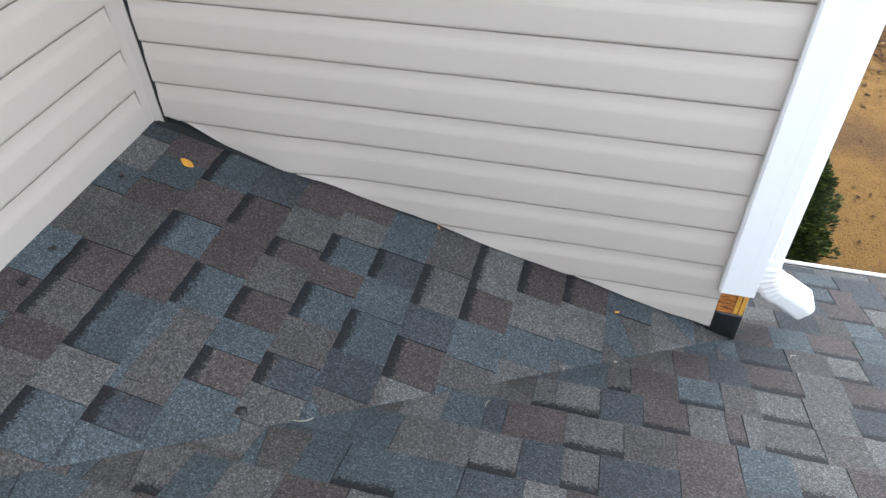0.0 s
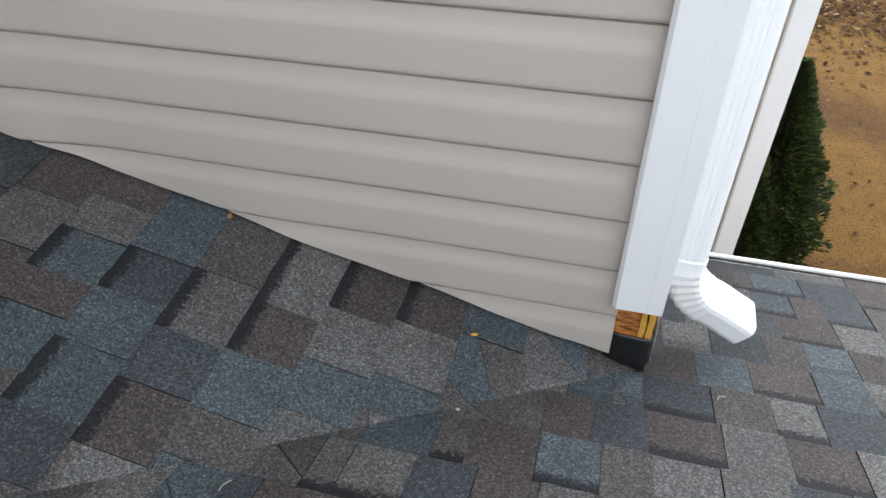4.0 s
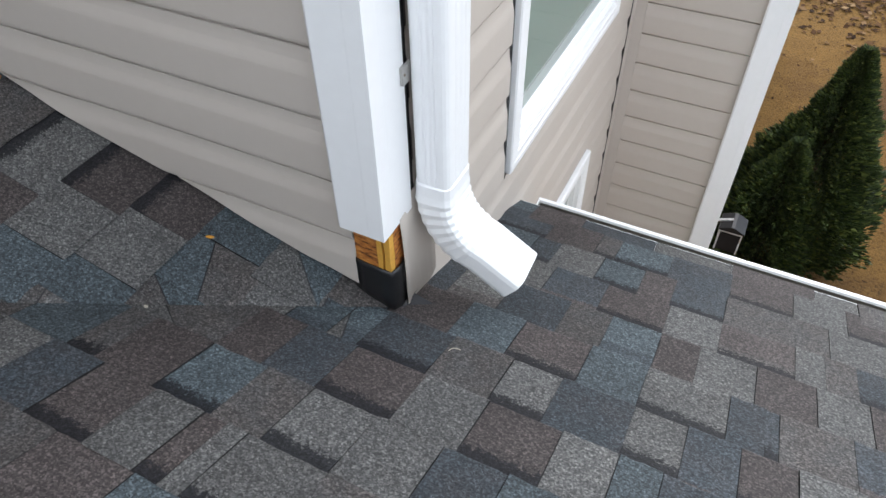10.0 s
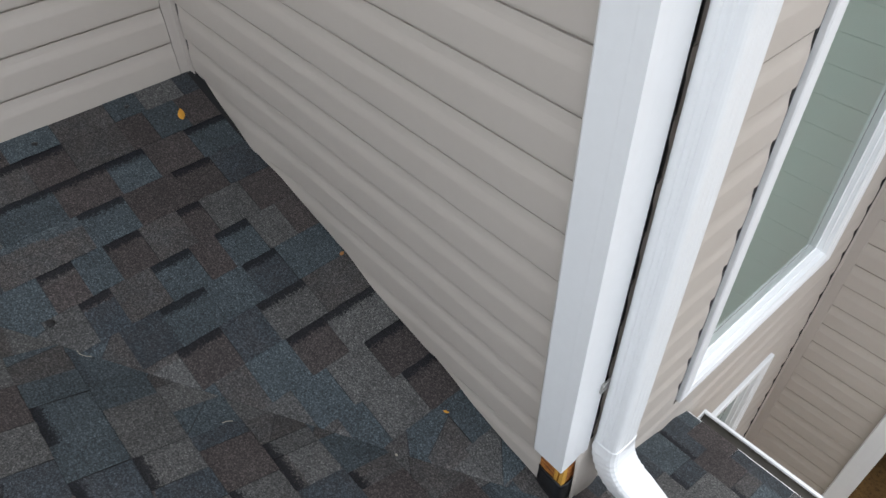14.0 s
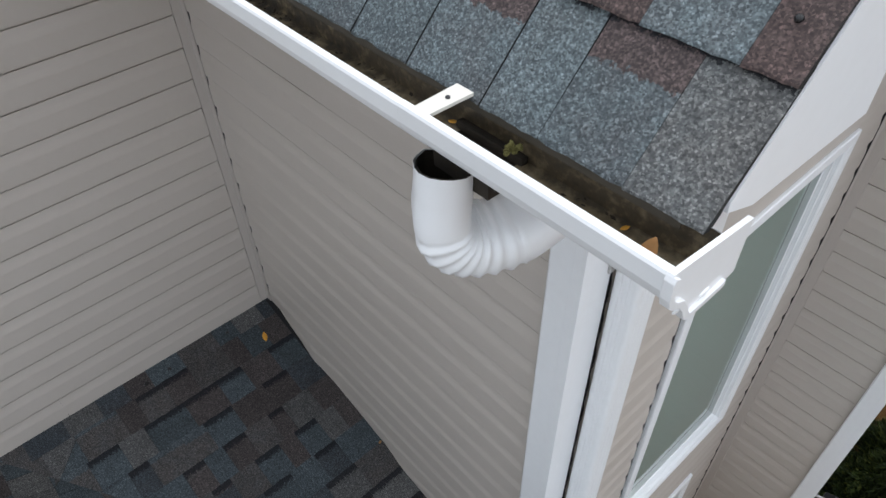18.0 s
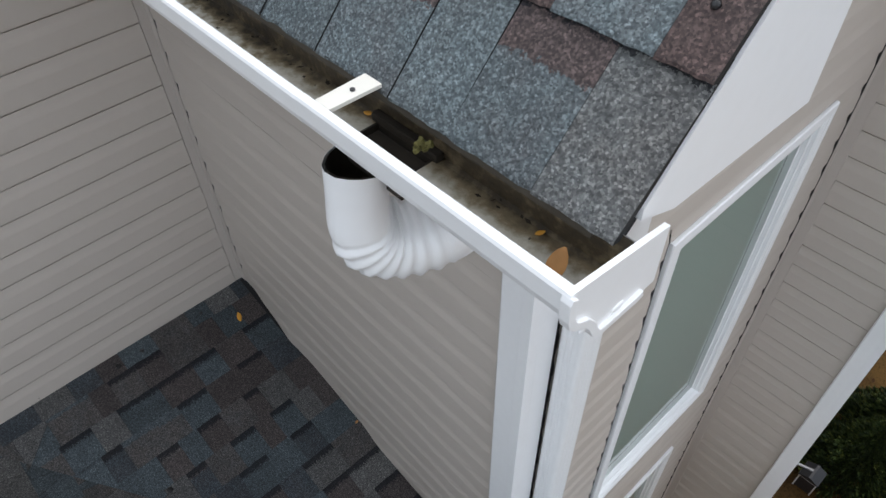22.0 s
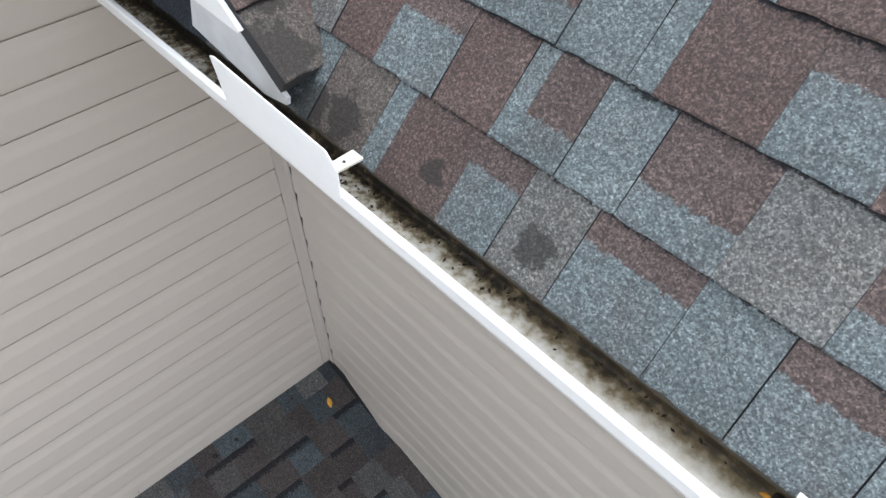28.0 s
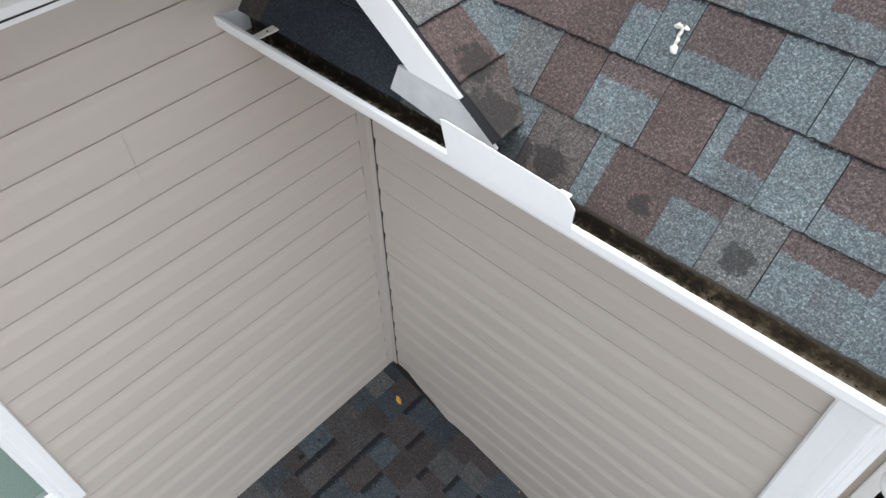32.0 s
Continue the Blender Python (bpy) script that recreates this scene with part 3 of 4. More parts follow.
def shingle_mesh(w, expo, thick, band, seed):
    """One tab: a thin wedge with a slightly worn butt; x along the course, y down the slope from the course above."""
    r = random.Random(seed)
    top, n = -0.022, 8
    bm = bmesh.new()
    uv = bm.loops.layers.uv.new("UVMap")
    xs = [w * i / n for i in range(n + 1)]
    edge = [expo + r.uniform(-0.0018, 0.0012) for _ in xs]
    a = [bm.verts.new((x, top, 0.0012)) for x in xs]
    m = [bm.verts.new((x, e - 0.003, thick)) for x, e in zip(xs, edge)]
    b = [bm.verts.new((x, e, thick - 0.0012)) for x, e in zip(xs, edge)]
    c = [bm.verts.new((x, e - 0.55 * thick, -0.0004)) for x, e in zip(xs, edge)]
    for i in range(n):
        for p, q in ((a, m), (m, b), (b, c)):
            bm.faces.new((p[i], p[i + 1], q[i + 1], q[i]))
    for i in (0, n):
        d = bm.verts.new((xs[i], top, -0.0004))
        f = (a[i], m[i], b[i], c[i], d)
        bm.faces.new(f if i == 0 else f[::-1])
    bm.normal_update()
    for f in bm.faces:
        if f.normal.z < -0.5:
            f.normal_flip()
        for l in f.loops:
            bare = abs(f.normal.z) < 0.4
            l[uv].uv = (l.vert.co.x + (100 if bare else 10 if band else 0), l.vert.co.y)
    return bm


def lay(roof, mats, courses, expo, u_lo, u_hi, width, near, cuts=(), seed=0, cut_until=9.0, end=None, snap=False, thick=(0.0035, 0.0062), lists=None, limit=280, line=False):
    """Courses of laminated shingles. courses: how far down the slope each butt lies. near(p): whether a piece is laid as one of its own."""
    r = random.Random(seed)
    count = 0
    rest = [bmesh.new() for _ in mats]
    for ci, v in enumerate(courses):
        u, high, last = u_lo - (0 if snap else r.uniform(0, 0.1)), r.random() < 0.5, -1
        given = (lists or {}).get(ci)
        gi = 0
        while u < u_hi:
            banded = None
            if given and u > given[0] - 0.001 and gi < len(given[1]):
                mi, w, banded = given[1][gi]
                gi += 1
            else:
                w = round(r.uniform(*width) * 100) / 100
                mi = r.choice([i for i in range(len(mats)) if i != last])
                if given and gi == 0 and u + w > given[0] - 0.05:
                    w = round(given[0] - u, 3)
            if end and u + w > end - 0.03:
                w = round(end - u, 3)
            last = mi
            high = not banded if banded is not None else (not high if r.random() < 0.85 else high)
            t, var = (thick[1] if high else thick[0]), r.randrange(3)
            # line: every tab gets the thin dark line painted as butt shadow.
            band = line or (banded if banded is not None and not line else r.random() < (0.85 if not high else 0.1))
            slit = (0.0018 if r.random() < 0.5 else 0.0007) if not line else 0.0022 if banded or ci > 3 and r.random() < 0.2 else 0.0004
            key = (round(w, 3), t, band, var, slit)
            m = roof.m @ Matrix.Translation((u, v - expo, r.uniform(0, 0.0006)))
            mid = m @ Vector((w / 2, expo / 2, 0))
            corners = [m @ Vector(c) for c in ((0, -0.022, 0), (w, -0.022, 0), (0, expo, 0), (w, expo, 0))]
            state = 1
            here = cuts if mid.y < cut_until else ()
            for co, no in here:
                d = [(c - Vector(co)).dot(no) for c in corners]
                if min(d) > -0.001:
                    state = 0
                elif max(d) > 0 and state:
                    state = 2
            if state == 2:
                bm = shingle_mesh(w - slit, expo, min(t, 0.003), False, var)
                bm.transform(m)
                if m.determinant() < 0:
                    bmesh.ops.reverse_faces(bm, faces=bm.faces[:])
                for co, no in here:
                    cut(bm, co, no)
                if len(mats) == 5 and mi in (1, 3):
                    mi = r.choice((0, 2, 4))
                pieces = [(bm, mi)]
                if bm.faces and r.random() < 0.5:
                    # a slanting cut where the two slopes are woven together
                    other = bm.copy()
                    along = Vector((1, 0.73, -0.292)).normalized()
                    reach = [v.co.dot(along) for v in bm.verts]
                    middle = along * (min(reach) + (max(reach) - min(reach)) * r.uniform(0.35, 0.65))
                    middle += sum((v.co - along * v.co.dot(along) for v in bm.verts), Vector()) / len(bm.verts)
                    slant = (along + roof.n.cross(along) * r.uniform(-0.5, 0.5)).normalized()
                    cut(bm, middle - slant * 0.0012, slant)
                    cut(other, middle + slant * 0.0012, -slant)
                    pieces.append((other, r.choice((0, 2, 4))))
                for bm, mk in pieces:
                    if bm.faces and near(mid) and count < limit:
                        part("shingle", bm, mats[mk], roof.ob)
                        count += 1
                    elif bm.faces:
                        me = bpy.data.meshes.new("piece")
                        bm.to_mesh(me)
                        rest[mk].from_mesh(me)
                        bm.free()
            elif state == 1:
                if key not in roof.meshes:
                    bm = shingle_mesh(w - slit, expo, t, band, var)
                    me = bpy.data.meshes.new("shingle")
                    bm.to_mesh(me)
                    bm.free()
                    me.materials.append(None)
                    roof.meshes[key] = me
                me = roof.meshes[key]
                if near(mid) and count < limit:
                    ob = new("shingle", me)
                    ob.parent, ob.matrix_world = roof.ob, m
                    ob.material_slots[0].link = "OBJECT"
                    ob.material_slots[0].material = mats[mi]
                    count += 1
                else:
                    old = me.copy()
                    old.transform(m)
                    if m.determinant() < 0:
                        old.flip_normals()
                    rest[mi].from_mesh(old)
            u += w
    for bm, mat in zip(rest, mats):
        if bm.faces:
            tagged(part("shingle_field", bm, mat, roof.ob), kind="stuff")
        else:
            bm.free()


def tabs(text, letters):
    """Reads a course: a letter for the colour of each tab, capital where its dark band shows, and its width in centimetres."""
    return [(letters.index(p[0].lower()), float(p[1:]) / 100, p[0].isupper()) for p in text.split()]


VALLEY = Vector((CX, 0.73 * CX - 1.3375, 0))
ACROSS = Vector((0.73, -1, 0)).normalized()   # towards the right slope
DOWN_1, DOWN_2 = Vector((1, 0, -0.292)).normalized(), Vector((0, 1, -0.40)).normalized()
DOWN_4, DOWN_3 = Vector((0, -1, -1.10)).normalized(), Vector((1, 0, -0.72)).normalized()
K1, K2, K3, K4 = math.hypot(1, 0.292), math.hypot(1, 0.40), math.hypot(1, 0.72), math.hypot(1, 1.10)

roof_1 = Roof("roof_1", "lower roof slope of weathered blue-grey and brown laminated shingles", (0, 0, low_left(0)), (0, 1, 0), DOWN_1, (-1.6, -0.02), (0.06, 2.0), 0.06)
roof_2 = Roof("roof_2", "lower roof slope of grey and brown laminated shingles down to the eave", (0, 0, low_right(0)), (1, 0, 0), DOWN_2, (-0.02, -3.4), (4.2, 0.70 * K2), 0.06)
roof_4 = Roof("roof_3", "steep upper roof of blue and brown laminated shingles above the gutter", (0, -0.39, up_front(-0.39)), (1, 0, 0), DOWN_4, (-0.4, -3.0), (2.200, 0.0), 0.022)
roof_3 = Roof("roof_4", "main roof slope meeting the upper roof in a valley", (0.95, 0, up_side(0.95)), (0, 1, 0), DOWN_3, (-0.415, -2.5), (3.2, 0.0), 0.028)
roof_1.finish_deck([(VALLEY, ACROSS)])
right_deck = box((CX - 0.02, -0.02, -0.06), (4.2, 0.70 * K2, -0.0005))
right_deck.transform(roof_2.m)
cut(roof_2.deck_bm, Vector((0, 0, 0)), Vector((0, 1, 0)))
roof_2.finish_deck([(VALLEY, -ACROSS)])
part("eave_deck", right_deck, DECK, roof_2.ob)
roof_4.finish_deck()
roof_3.finish_deck()
back = box((-0.02, -6.6, -0.06), (4.2, -3.4 / K2 + 0.02, 0))
for v in back.verts:
    v.co.z += low_right(-3.4 / K2) - 0.40 * (-3.4 / K2 - v.co.y)
tagged(part("roof_5", back, DECK), "far side of the lower roof", "roof", kind="structure")
main_eave = box((-2.0, -5.2, -0.03), (0.43, -0.415, 0.0))
for v in main_eave.verts:
    v.co.z += up_side(v.co.x)
tagged(part("roof_6", main_eave, DECK), "main roof slope above the long wall", "roof", kind="structure")


# ---- upper eave: gutter, fascia, rakes ----
GY = -0.372           # back of the gutter
GZ = 2.233            # top of its lip
GX0, GX1 = 0.0, 2.222


def offset_path(path, d):
    out = []
    for i, p in enumerate(path):
        a, b = Vector(path[max(i - 1, 0)]), Vector(path[min(i + 1, len(path) - 1)])
        t = (b - a).normalized()
        out.append((p[0] - t.y * d, p[1] + t.x * d))
    return out


def gutter_run(name, label, place, u0, u1, outlet=None, inside=None):
    """A K-style gutter along u: place(u, out, z), out measured from its back, z from its top."""
    g = empty(name, label, "gutter", at=place(u0, 0, 0))
    inv = Matrix.Translation(-g.location)
    outer = [(0.0, -0.030), (0.0, -0.081), (0.008, -0.083), (0.060, -0.083), (0.066, -0.079), (0.075, -0.060), (0.085, -0.047), (0.097, -0.041), (0.104, -0.034), (0.107, -0.024), (0.108, -0.003), (0.106, 0.0), (0.097, 0.0), (0.095, -0.002), (0.095, -0.010)]
    inner = [(o - 0.0014 if 0.0 < o else 0.0014, z + (0.0014 if z < -0.08 else 0)) for o, z in outer[:12]]

    def strip(path, a, b):
        n = max(1, int((b - a) / 0.12))
        return sheet([[place(a + (b - a) * i / n, o, z + 0.0012 * noise.noise((a + (b - a) * i / n * 3, 1, 2))) for i in range(n + 1)] for o, z in path])

    spans = [(u0, u1)] if not outlet else [(u0, outlet[0]), (outlet[1], u1)]
    shell, bed = bmesh.new(), bmesh.new()
    for target, paths in ((shell, [outer]), (bed, [inner])):
        todo = [(p, a, b) for p in paths for a, b in spans]
        if outlet:
            todo += [(paths[0][:3], *outlet), (paths[0][3:], *outlet)]
        for p, a, b in todo:
            bm = strip(p, a, b)
            me = bpy.data.meshes.new("strip")
            bm.to_mesh(me)
            bm.free()
            target.from_mesh(me)
    for bm in (shell, bed):
        bmesh.ops.remove_doubles(bm, verts=bm.verts[:], dist=0.0003)
    bed.transform(inv), shell.transform(inv)
    part("trough", shell, WHITE_METAL, g)
    part("trough_bed", bed, inside or GUTTER_BED, g, "weathered gutter bed" if inside else "stained gutter bed with black dirt along the back")
    return g, inv, outer


def place_g(u, o, z):
    return (u, GY - o, GZ + z)


gutter, ginv, gprof = gutter_run("gutter", "white K-style gutter with stained bed on the upper eave", place_g, GX0, GX1, (1.866, 1.962))


def gpart(nm, bm, mat, lab="", smooth=False):
    bm.transform(ginv)
    return part(nm, bm, mat, gutter, lab, smooth)


cap = [(GY - o + (0.022 if o == 0 else 0), GZ + z + (0.012 if o == 0 and z > -0.05 else 0)) for o, z in gprof[:12]]
gpart("end_cap", prism([(y - (0.003 if y < GY - 0.05 else -0.0), z + (0.004 if z > GZ - 0.05 else -0.004)) for y, z in cap], "x", GX1 - 0.003, GX1 + 0.003), WHITE_METAL, "white end cap with crimped edge")
for y, z, s in ((GY - 0.035, GZ - 0.073, 0.008), (GY - 0.082, GZ - 0.060, 0.007)):
    bm = bmesh.new()
    bmesh.ops.create_icosphere(bm, subdivisions=2, radius=s, matrix=Matrix.Translation((GX1 + 0.003, y, z)) @ Matrix.Diagonal((0.28, 1.2, 0.5, 1)))
    gpart("sealant_lump", bm, WHITE_METAL, "small lump of white sealant", True)
rim = offset_path(gprof[1:12], -0.005), offset_path(gprof[1:12], 0.004)
gpart("cap_rim", prism([(GY - o, GZ + z) for o, z in rim[0] + rim[1][::-1]], "x", GX1 - 0.004, GX1 + 0.007, 0.001), WHITE_METAL, "crimped rim of the end cap")
gpart("end_cap", prism(cap, "x", GX0 - 0.002, GX0 + 0.002), WHITE_METAL)


HANGER = plain("yellowed_white_metal", (0.74, 0.71, 0.64), 0.4, 0, 0.08, 30)


def hanger(x, back=-0.398):
    bm = prism([(x - 0.014, back), (x + 0.014, back), (x + 0.012, GY - 0.098), (x - 0.012, GY - 0.098)], "z", GZ - 0.010, GZ - 0.005, 0.001)
    h = gpart("hanger", bm, HANGER, "yellowed white metal hanger strap")
    hole = bmesh.new()
    bmesh.ops.create_cone(hole, cap_ends=True, segments=12, radius1=0.003, radius2=0.003, depth=0.0025, matrix=Matrix.Translation((x + 0.002, -0.427, GZ - 0.0045)))
    hole.transform(ginv)
    part("screw_hole", hole, BLACK, h)


for x in (1.889, 1.119, 0.165):
    hanger(x)
guard = prism([(0.868, GZ - 0.002), (1.188, GZ - 0.002), (1.190, GZ + 0.052), (1.166, GZ + 0.076), (0.860, GZ + 0.090), (0.847, GZ + 0.086)], "y", GY - 0.112, GY - 0.1095)
gpart("splash_guard", guard, WHITE_METAL, "white flat splash guard fixed to the gutter lip")
# Black ring, plug and filler paint the darkness of the open hole.
gpart("outlet", ring(lambda u, o, z: (u, z, GZ - 0.081 - o), 1.866, 1.962, GY - 0.059, GY - 0.009, [(0.0, 0.0), (0.003, 0.0), (0.003, 0.030), (0.001, 0.030)]), LITTER_AND_SHADE, "drop outlet painted black as the dark of the hole")
gpart("debris_clot", box((1.8715, GY - 0.053, GZ - 0.112), (1.9565, GY - 0.0145, GZ - 0.0865), 0.003), LITTER_AND_SHADE, "black plug that stands for the dark in the outlet")

gpart("debris_clot", box((1.858, GY - 0.0135, GZ - 0.0815), (1.970, GY - 0.0016, GZ - 0.070), 0.003), LITTER_AND_SHADE, "black filler that darkens the bed behind the outlet")

tagged(part("fascia_1", box((-0.02, -0.371, 2.09), (2.19, -0.352, 2.222)), WHITE), "white fascia behind the gutter", "fascia", kind="structure")
tagged(part("soffit_1", box((0.0, -0.352, 2.105), (CX, 0.02, 2.118)), WHITE), "white soffit under the upper eave", "soffit", kind="structure")
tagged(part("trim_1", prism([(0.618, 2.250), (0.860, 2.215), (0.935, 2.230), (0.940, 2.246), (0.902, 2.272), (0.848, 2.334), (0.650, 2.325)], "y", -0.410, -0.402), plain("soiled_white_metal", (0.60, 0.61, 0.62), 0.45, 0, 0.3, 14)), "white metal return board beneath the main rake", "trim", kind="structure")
drip = sheet([[(x, -0.397, up_front(-0.394) - d) for x in (0.86, 2.18)] for d in (0.002, 0.012)])
bmesh.ops.solidify(drip, geom=drip.faces[:], thickness=0.002)
tagged(part("trim_2", drip, plain("drip_edge_metal", (0.055, 0.046, 0.034), 0.8, 0, 0.5, 25)), "stained metal drip edge under the shingles", "trim", kind="structure")

# right-hand rake with its boxed return
RX = 2.188
tagged(part("rake_board_1", prism([(-0.366, 2.222), (-0.310, 2.199), (-0.060, 2.190), (-0.060, 2.40), (1.6, up_front(1.6) - 0.18), (1.6, up_front(1.6) - 0.012), (-0.366, up_front(-0.366) - 0.012)], "x", RX, RX + 0.018), WHITE),
       "white boxed rake board at the gable end", "rake board", kind="structure")
tagged(part("trim_3", prism([(-0.370, 2.13), (-0.302, 2.13), (-0.302, 2.196), (-0.368, 2.226)], "x", RX - 0.03, RX - 0.004), WHITE), "white end panel behind the gutter's end", "trim", kind="structure")
tagged(part("soffit_2", prism([(-0.085, 2.39), (1.6, up_front(1.6) - 0.17), (1.6, up_front(1.6) - 0.16), (-0.085, 2.40)], "x", CX, RX), WHITE), "white soffit under the gable overhang", "soffit", kind="structure")
tagged(part("soffit_3", box((CX, -0.35, 2.198), (RX, -0.085, 2.206)), WHITE), "white soffit closing the boxed return", "soffit", kind="structure")

# the main roof's front rake, over the gutter
tagged(part("rake_board_2", prism([(0.850, up_side(0.850) - 0.012), (0.842, up_side(0.842) - 0.024), (0.700, up_side(0.700) - 0.122), (-0.6, up_side(-0.6) - 0.122), (-0.6, up_side(-0.6) - 0.012)], "y", -0.424, -0.404), WHITE),
       "white rake board under the edge of the main roof", "rake board", kind="structure")


def place_m(u, o, z):
    return (0.40 + o, u, 2.725 + z)


gutter_run("gutter", "white K-style gutter along the main eave", place_m, -5.0, -0.42, inside=PLAIN_BED)
tagged(part("fascia_2", box((0.379, -5.0, 2.60), (0.398, -0.43, 2.665)), WHITE), "white fascia of the main eave", "fascia", kind="structure")
tagged(part("soffit_4", box((-0.02, -5.0, 2.60), (0.379, -0.43, 2.612)), WHITE), "white soffit of the main eave", "soffit", kind="structure")


# ---- downspout ----
def sweep(path, w, d, rib=None, start_up=(0, 1, 0), corner=0.35):
    """A rounded rectangular tube along a path. rib(i, side): how far the wall stands out there."""
    sec = []
    for cx, cy in ((1, 1), (-1, 1), (-1, -1), (1, -1)):
        for k in range(4):
            a = math.atan2(cy, cx) - math.pi / 4 + k * math.pi / 6
            r = corner * min(w, d)
            sec.append((cx * (w / 2 - r) + r * math.cos(a), cy * (d / 2 - r) + r * math.sin(a)))
    rows, up = [], Vector(start_up)
    for i, p in enumerate(path):
        t = (Vector(path[min(i + 1, len(path) - 1)]) - Vector(path[max(i - 1, 0)])).normalized()
        side = up.cross(t).normalized()
        up = t.cross(side).normalized()
        s = rib(i) if rib else 0.0
        rows.append([Vector(p) + side * (a + (s if a > 0 else -s)) + up * (b + (s if b > 0 else -s)) for a, b in sec])
    return sheet(rows, True)


def bend(a, corner, b, n, r=0.5):
    """A curved path from a by a corner to b."""
    a, c, b = Vector(a), Vector(corner), Vector(b)
    return [(1 - t) ** 2 * a + 2 * t * (1 - t) * c + t * t * b for t in (i / n for i in range(n + 1))]


pipe = empty("downspout", "white corrugated metal downspout with elbows strapped to the wall", "downspout", at=(1.89, 0.152, -0.3))
pinv = Matrix.Translation(-pipe.location)


def ppart(nm, bm, mat, lab="", parent=None, smooth=False):
    bm.transform(pinv)
    return part(nm, bm, mat, parent or pipe, lab, smooth)


def flutes(z0, z1):
    """The upright tube: round corners and shallow flutes on its faces."""
    x0, x1, y0, y1, r = 1.852, 1.920, 0.080, 0.174, 0.015
    sec, n = [], 14
    sides = (((x0 + r, y0), (x1 - r, y0), 270), ((x1, y0 + r), (x1, y1 - r), 0), ((x1 - r, y1), (x0 + r, y1), 90), ((x0, y1 - r), (x0, y0 + r), 180))
    for (ax, ay), (bx, by), start in sides:
        l = math.hypot(bx - ax, by - ay)
        ox, oy = (by - ay) / l, -(bx - ax) / l
        for i in range(n):
            dip = 0.0016 if i in (3, 6, 7, 10) else 0.0
            sec.append((ax + (bx - ax) * i / (n - 1) - ox * dip, ay + (by - ay) * i / (n - 1) - oy * dip))
        for k in (1, 2, 3):
            a = radians(start + 22.5 * k)
            sec.append((bx - ox * r + r * math.cos(a), by - oy * r + r * math.sin(a)))
    return sheet([[(x, y, z) for x, y in sec] for z in (z0, z1)], True)


ppart("tube", flutes(-0.274, 1.93), WHITE_METAL)
low = [(1.886, 0.127, -0.268), (1.886, 0.127, -0.272), (1.886, 0.127, -0.295)] + bend((1.886, 0.127, -0.31), (1.893, 0.129, -0.40), (1.968, 0.138, -0.435), 15) + [(2.043, 0.144, -0.487)]
ppart("elbow", sweep(low, 0.073, 0.100, lambda i: -0.0026 if i == 0 else 0.0018 if i % 2 and 2 < i < 17 else 0.0, (0, 1, 0), 0.27), WHITE_METAL, "white ribbed elbow that pours onto the roof", smooth=False)
top = [(1.889, -0.434, 2.132), (1.889, -0.436, 2.112), (1.889, -0.438, 2.096)] + bend((1.890, -0.441, 2.080), (1.893, -0.455, 1.992), (1.934, -0.345, 2.010), 64) + [(1.938, -0.25, 2.016)]
torn = sweep(top, 0.070, 0.098, lambda i: (0.0, 0.0008, 0.0022, 0.0034, 0.0034, 0.0022, 0.0008)[i % 7] if 12 < i < 66 else 0.0012, (0.8, -0.6, 0), 0.42)
liner = sweep(top[:26], 0.066, 0.094, None, (0.8, -0.6, 0), 0.42)
for bm in (torn, liner):
    for v in bm.verts:      # the mouth is torn off lower on one side
        if v.co.z > 2.085:
            k = min(1.0, max(0.0, (v.co.x - 1.868) / 0.018))
            v.co.z += 0.016 * k * (v.co.z - 2.085) / 0.045 - 0.010 * (1 - k) * (0.5 + noise.noise(v.co * 70))
ppart("upper_elbow", torn, WHITE_METAL, "loose white ribbed elbow with a torn mouth under the outlet", smooth=True)
# Added black sleeve, painting the shade inside the elbow's mouth.
ppart("liner", liner, LITTER_AND_SHADE, "black liner that stands for the shade inside the elbow")
ppart("link_tube", sweep([(1.945, -0.28, 2.02), (1.925, -0.1, 1.98), (1.895, 0.10, 1.95), (1.889, 0.134, 1.90)], 0.056, 0.078, None, (1, 0, 0)), WHITE_METAL)
STEEL = plain("galvanised_steel", (0.5, 0.49, 0.47), 0.4, 0.5)
for z in (-0.062, 1.56):
    strap = ppart("strap", box((1.846, 0.066, z - 0.008), (1.8515, 0.100, z + 0.024), 0.0012), STEEL, "thin galvanised metal strap")
    bm = bmesh.new()
    bmesh.ops.create_uvsphere(bm, u_segments=10, v_segments=6, radius=0.003, matrix=Matrix.Translation((1.8505, 0.072, z + 0.010)))
    ppart("screw", bm, plain("rusty_screw", (0.3, 0.25, 0.2), 0.5, 0.5), "", strap)

# ---- rotted corner under the post ----
rot = empty("rotted_corner", "exposed orange sheathing wood and black membrane below the corner post", "wall damage", at=(1.80, 0.03, -0.5))
rinv = Matrix.Translation(-rot.location)
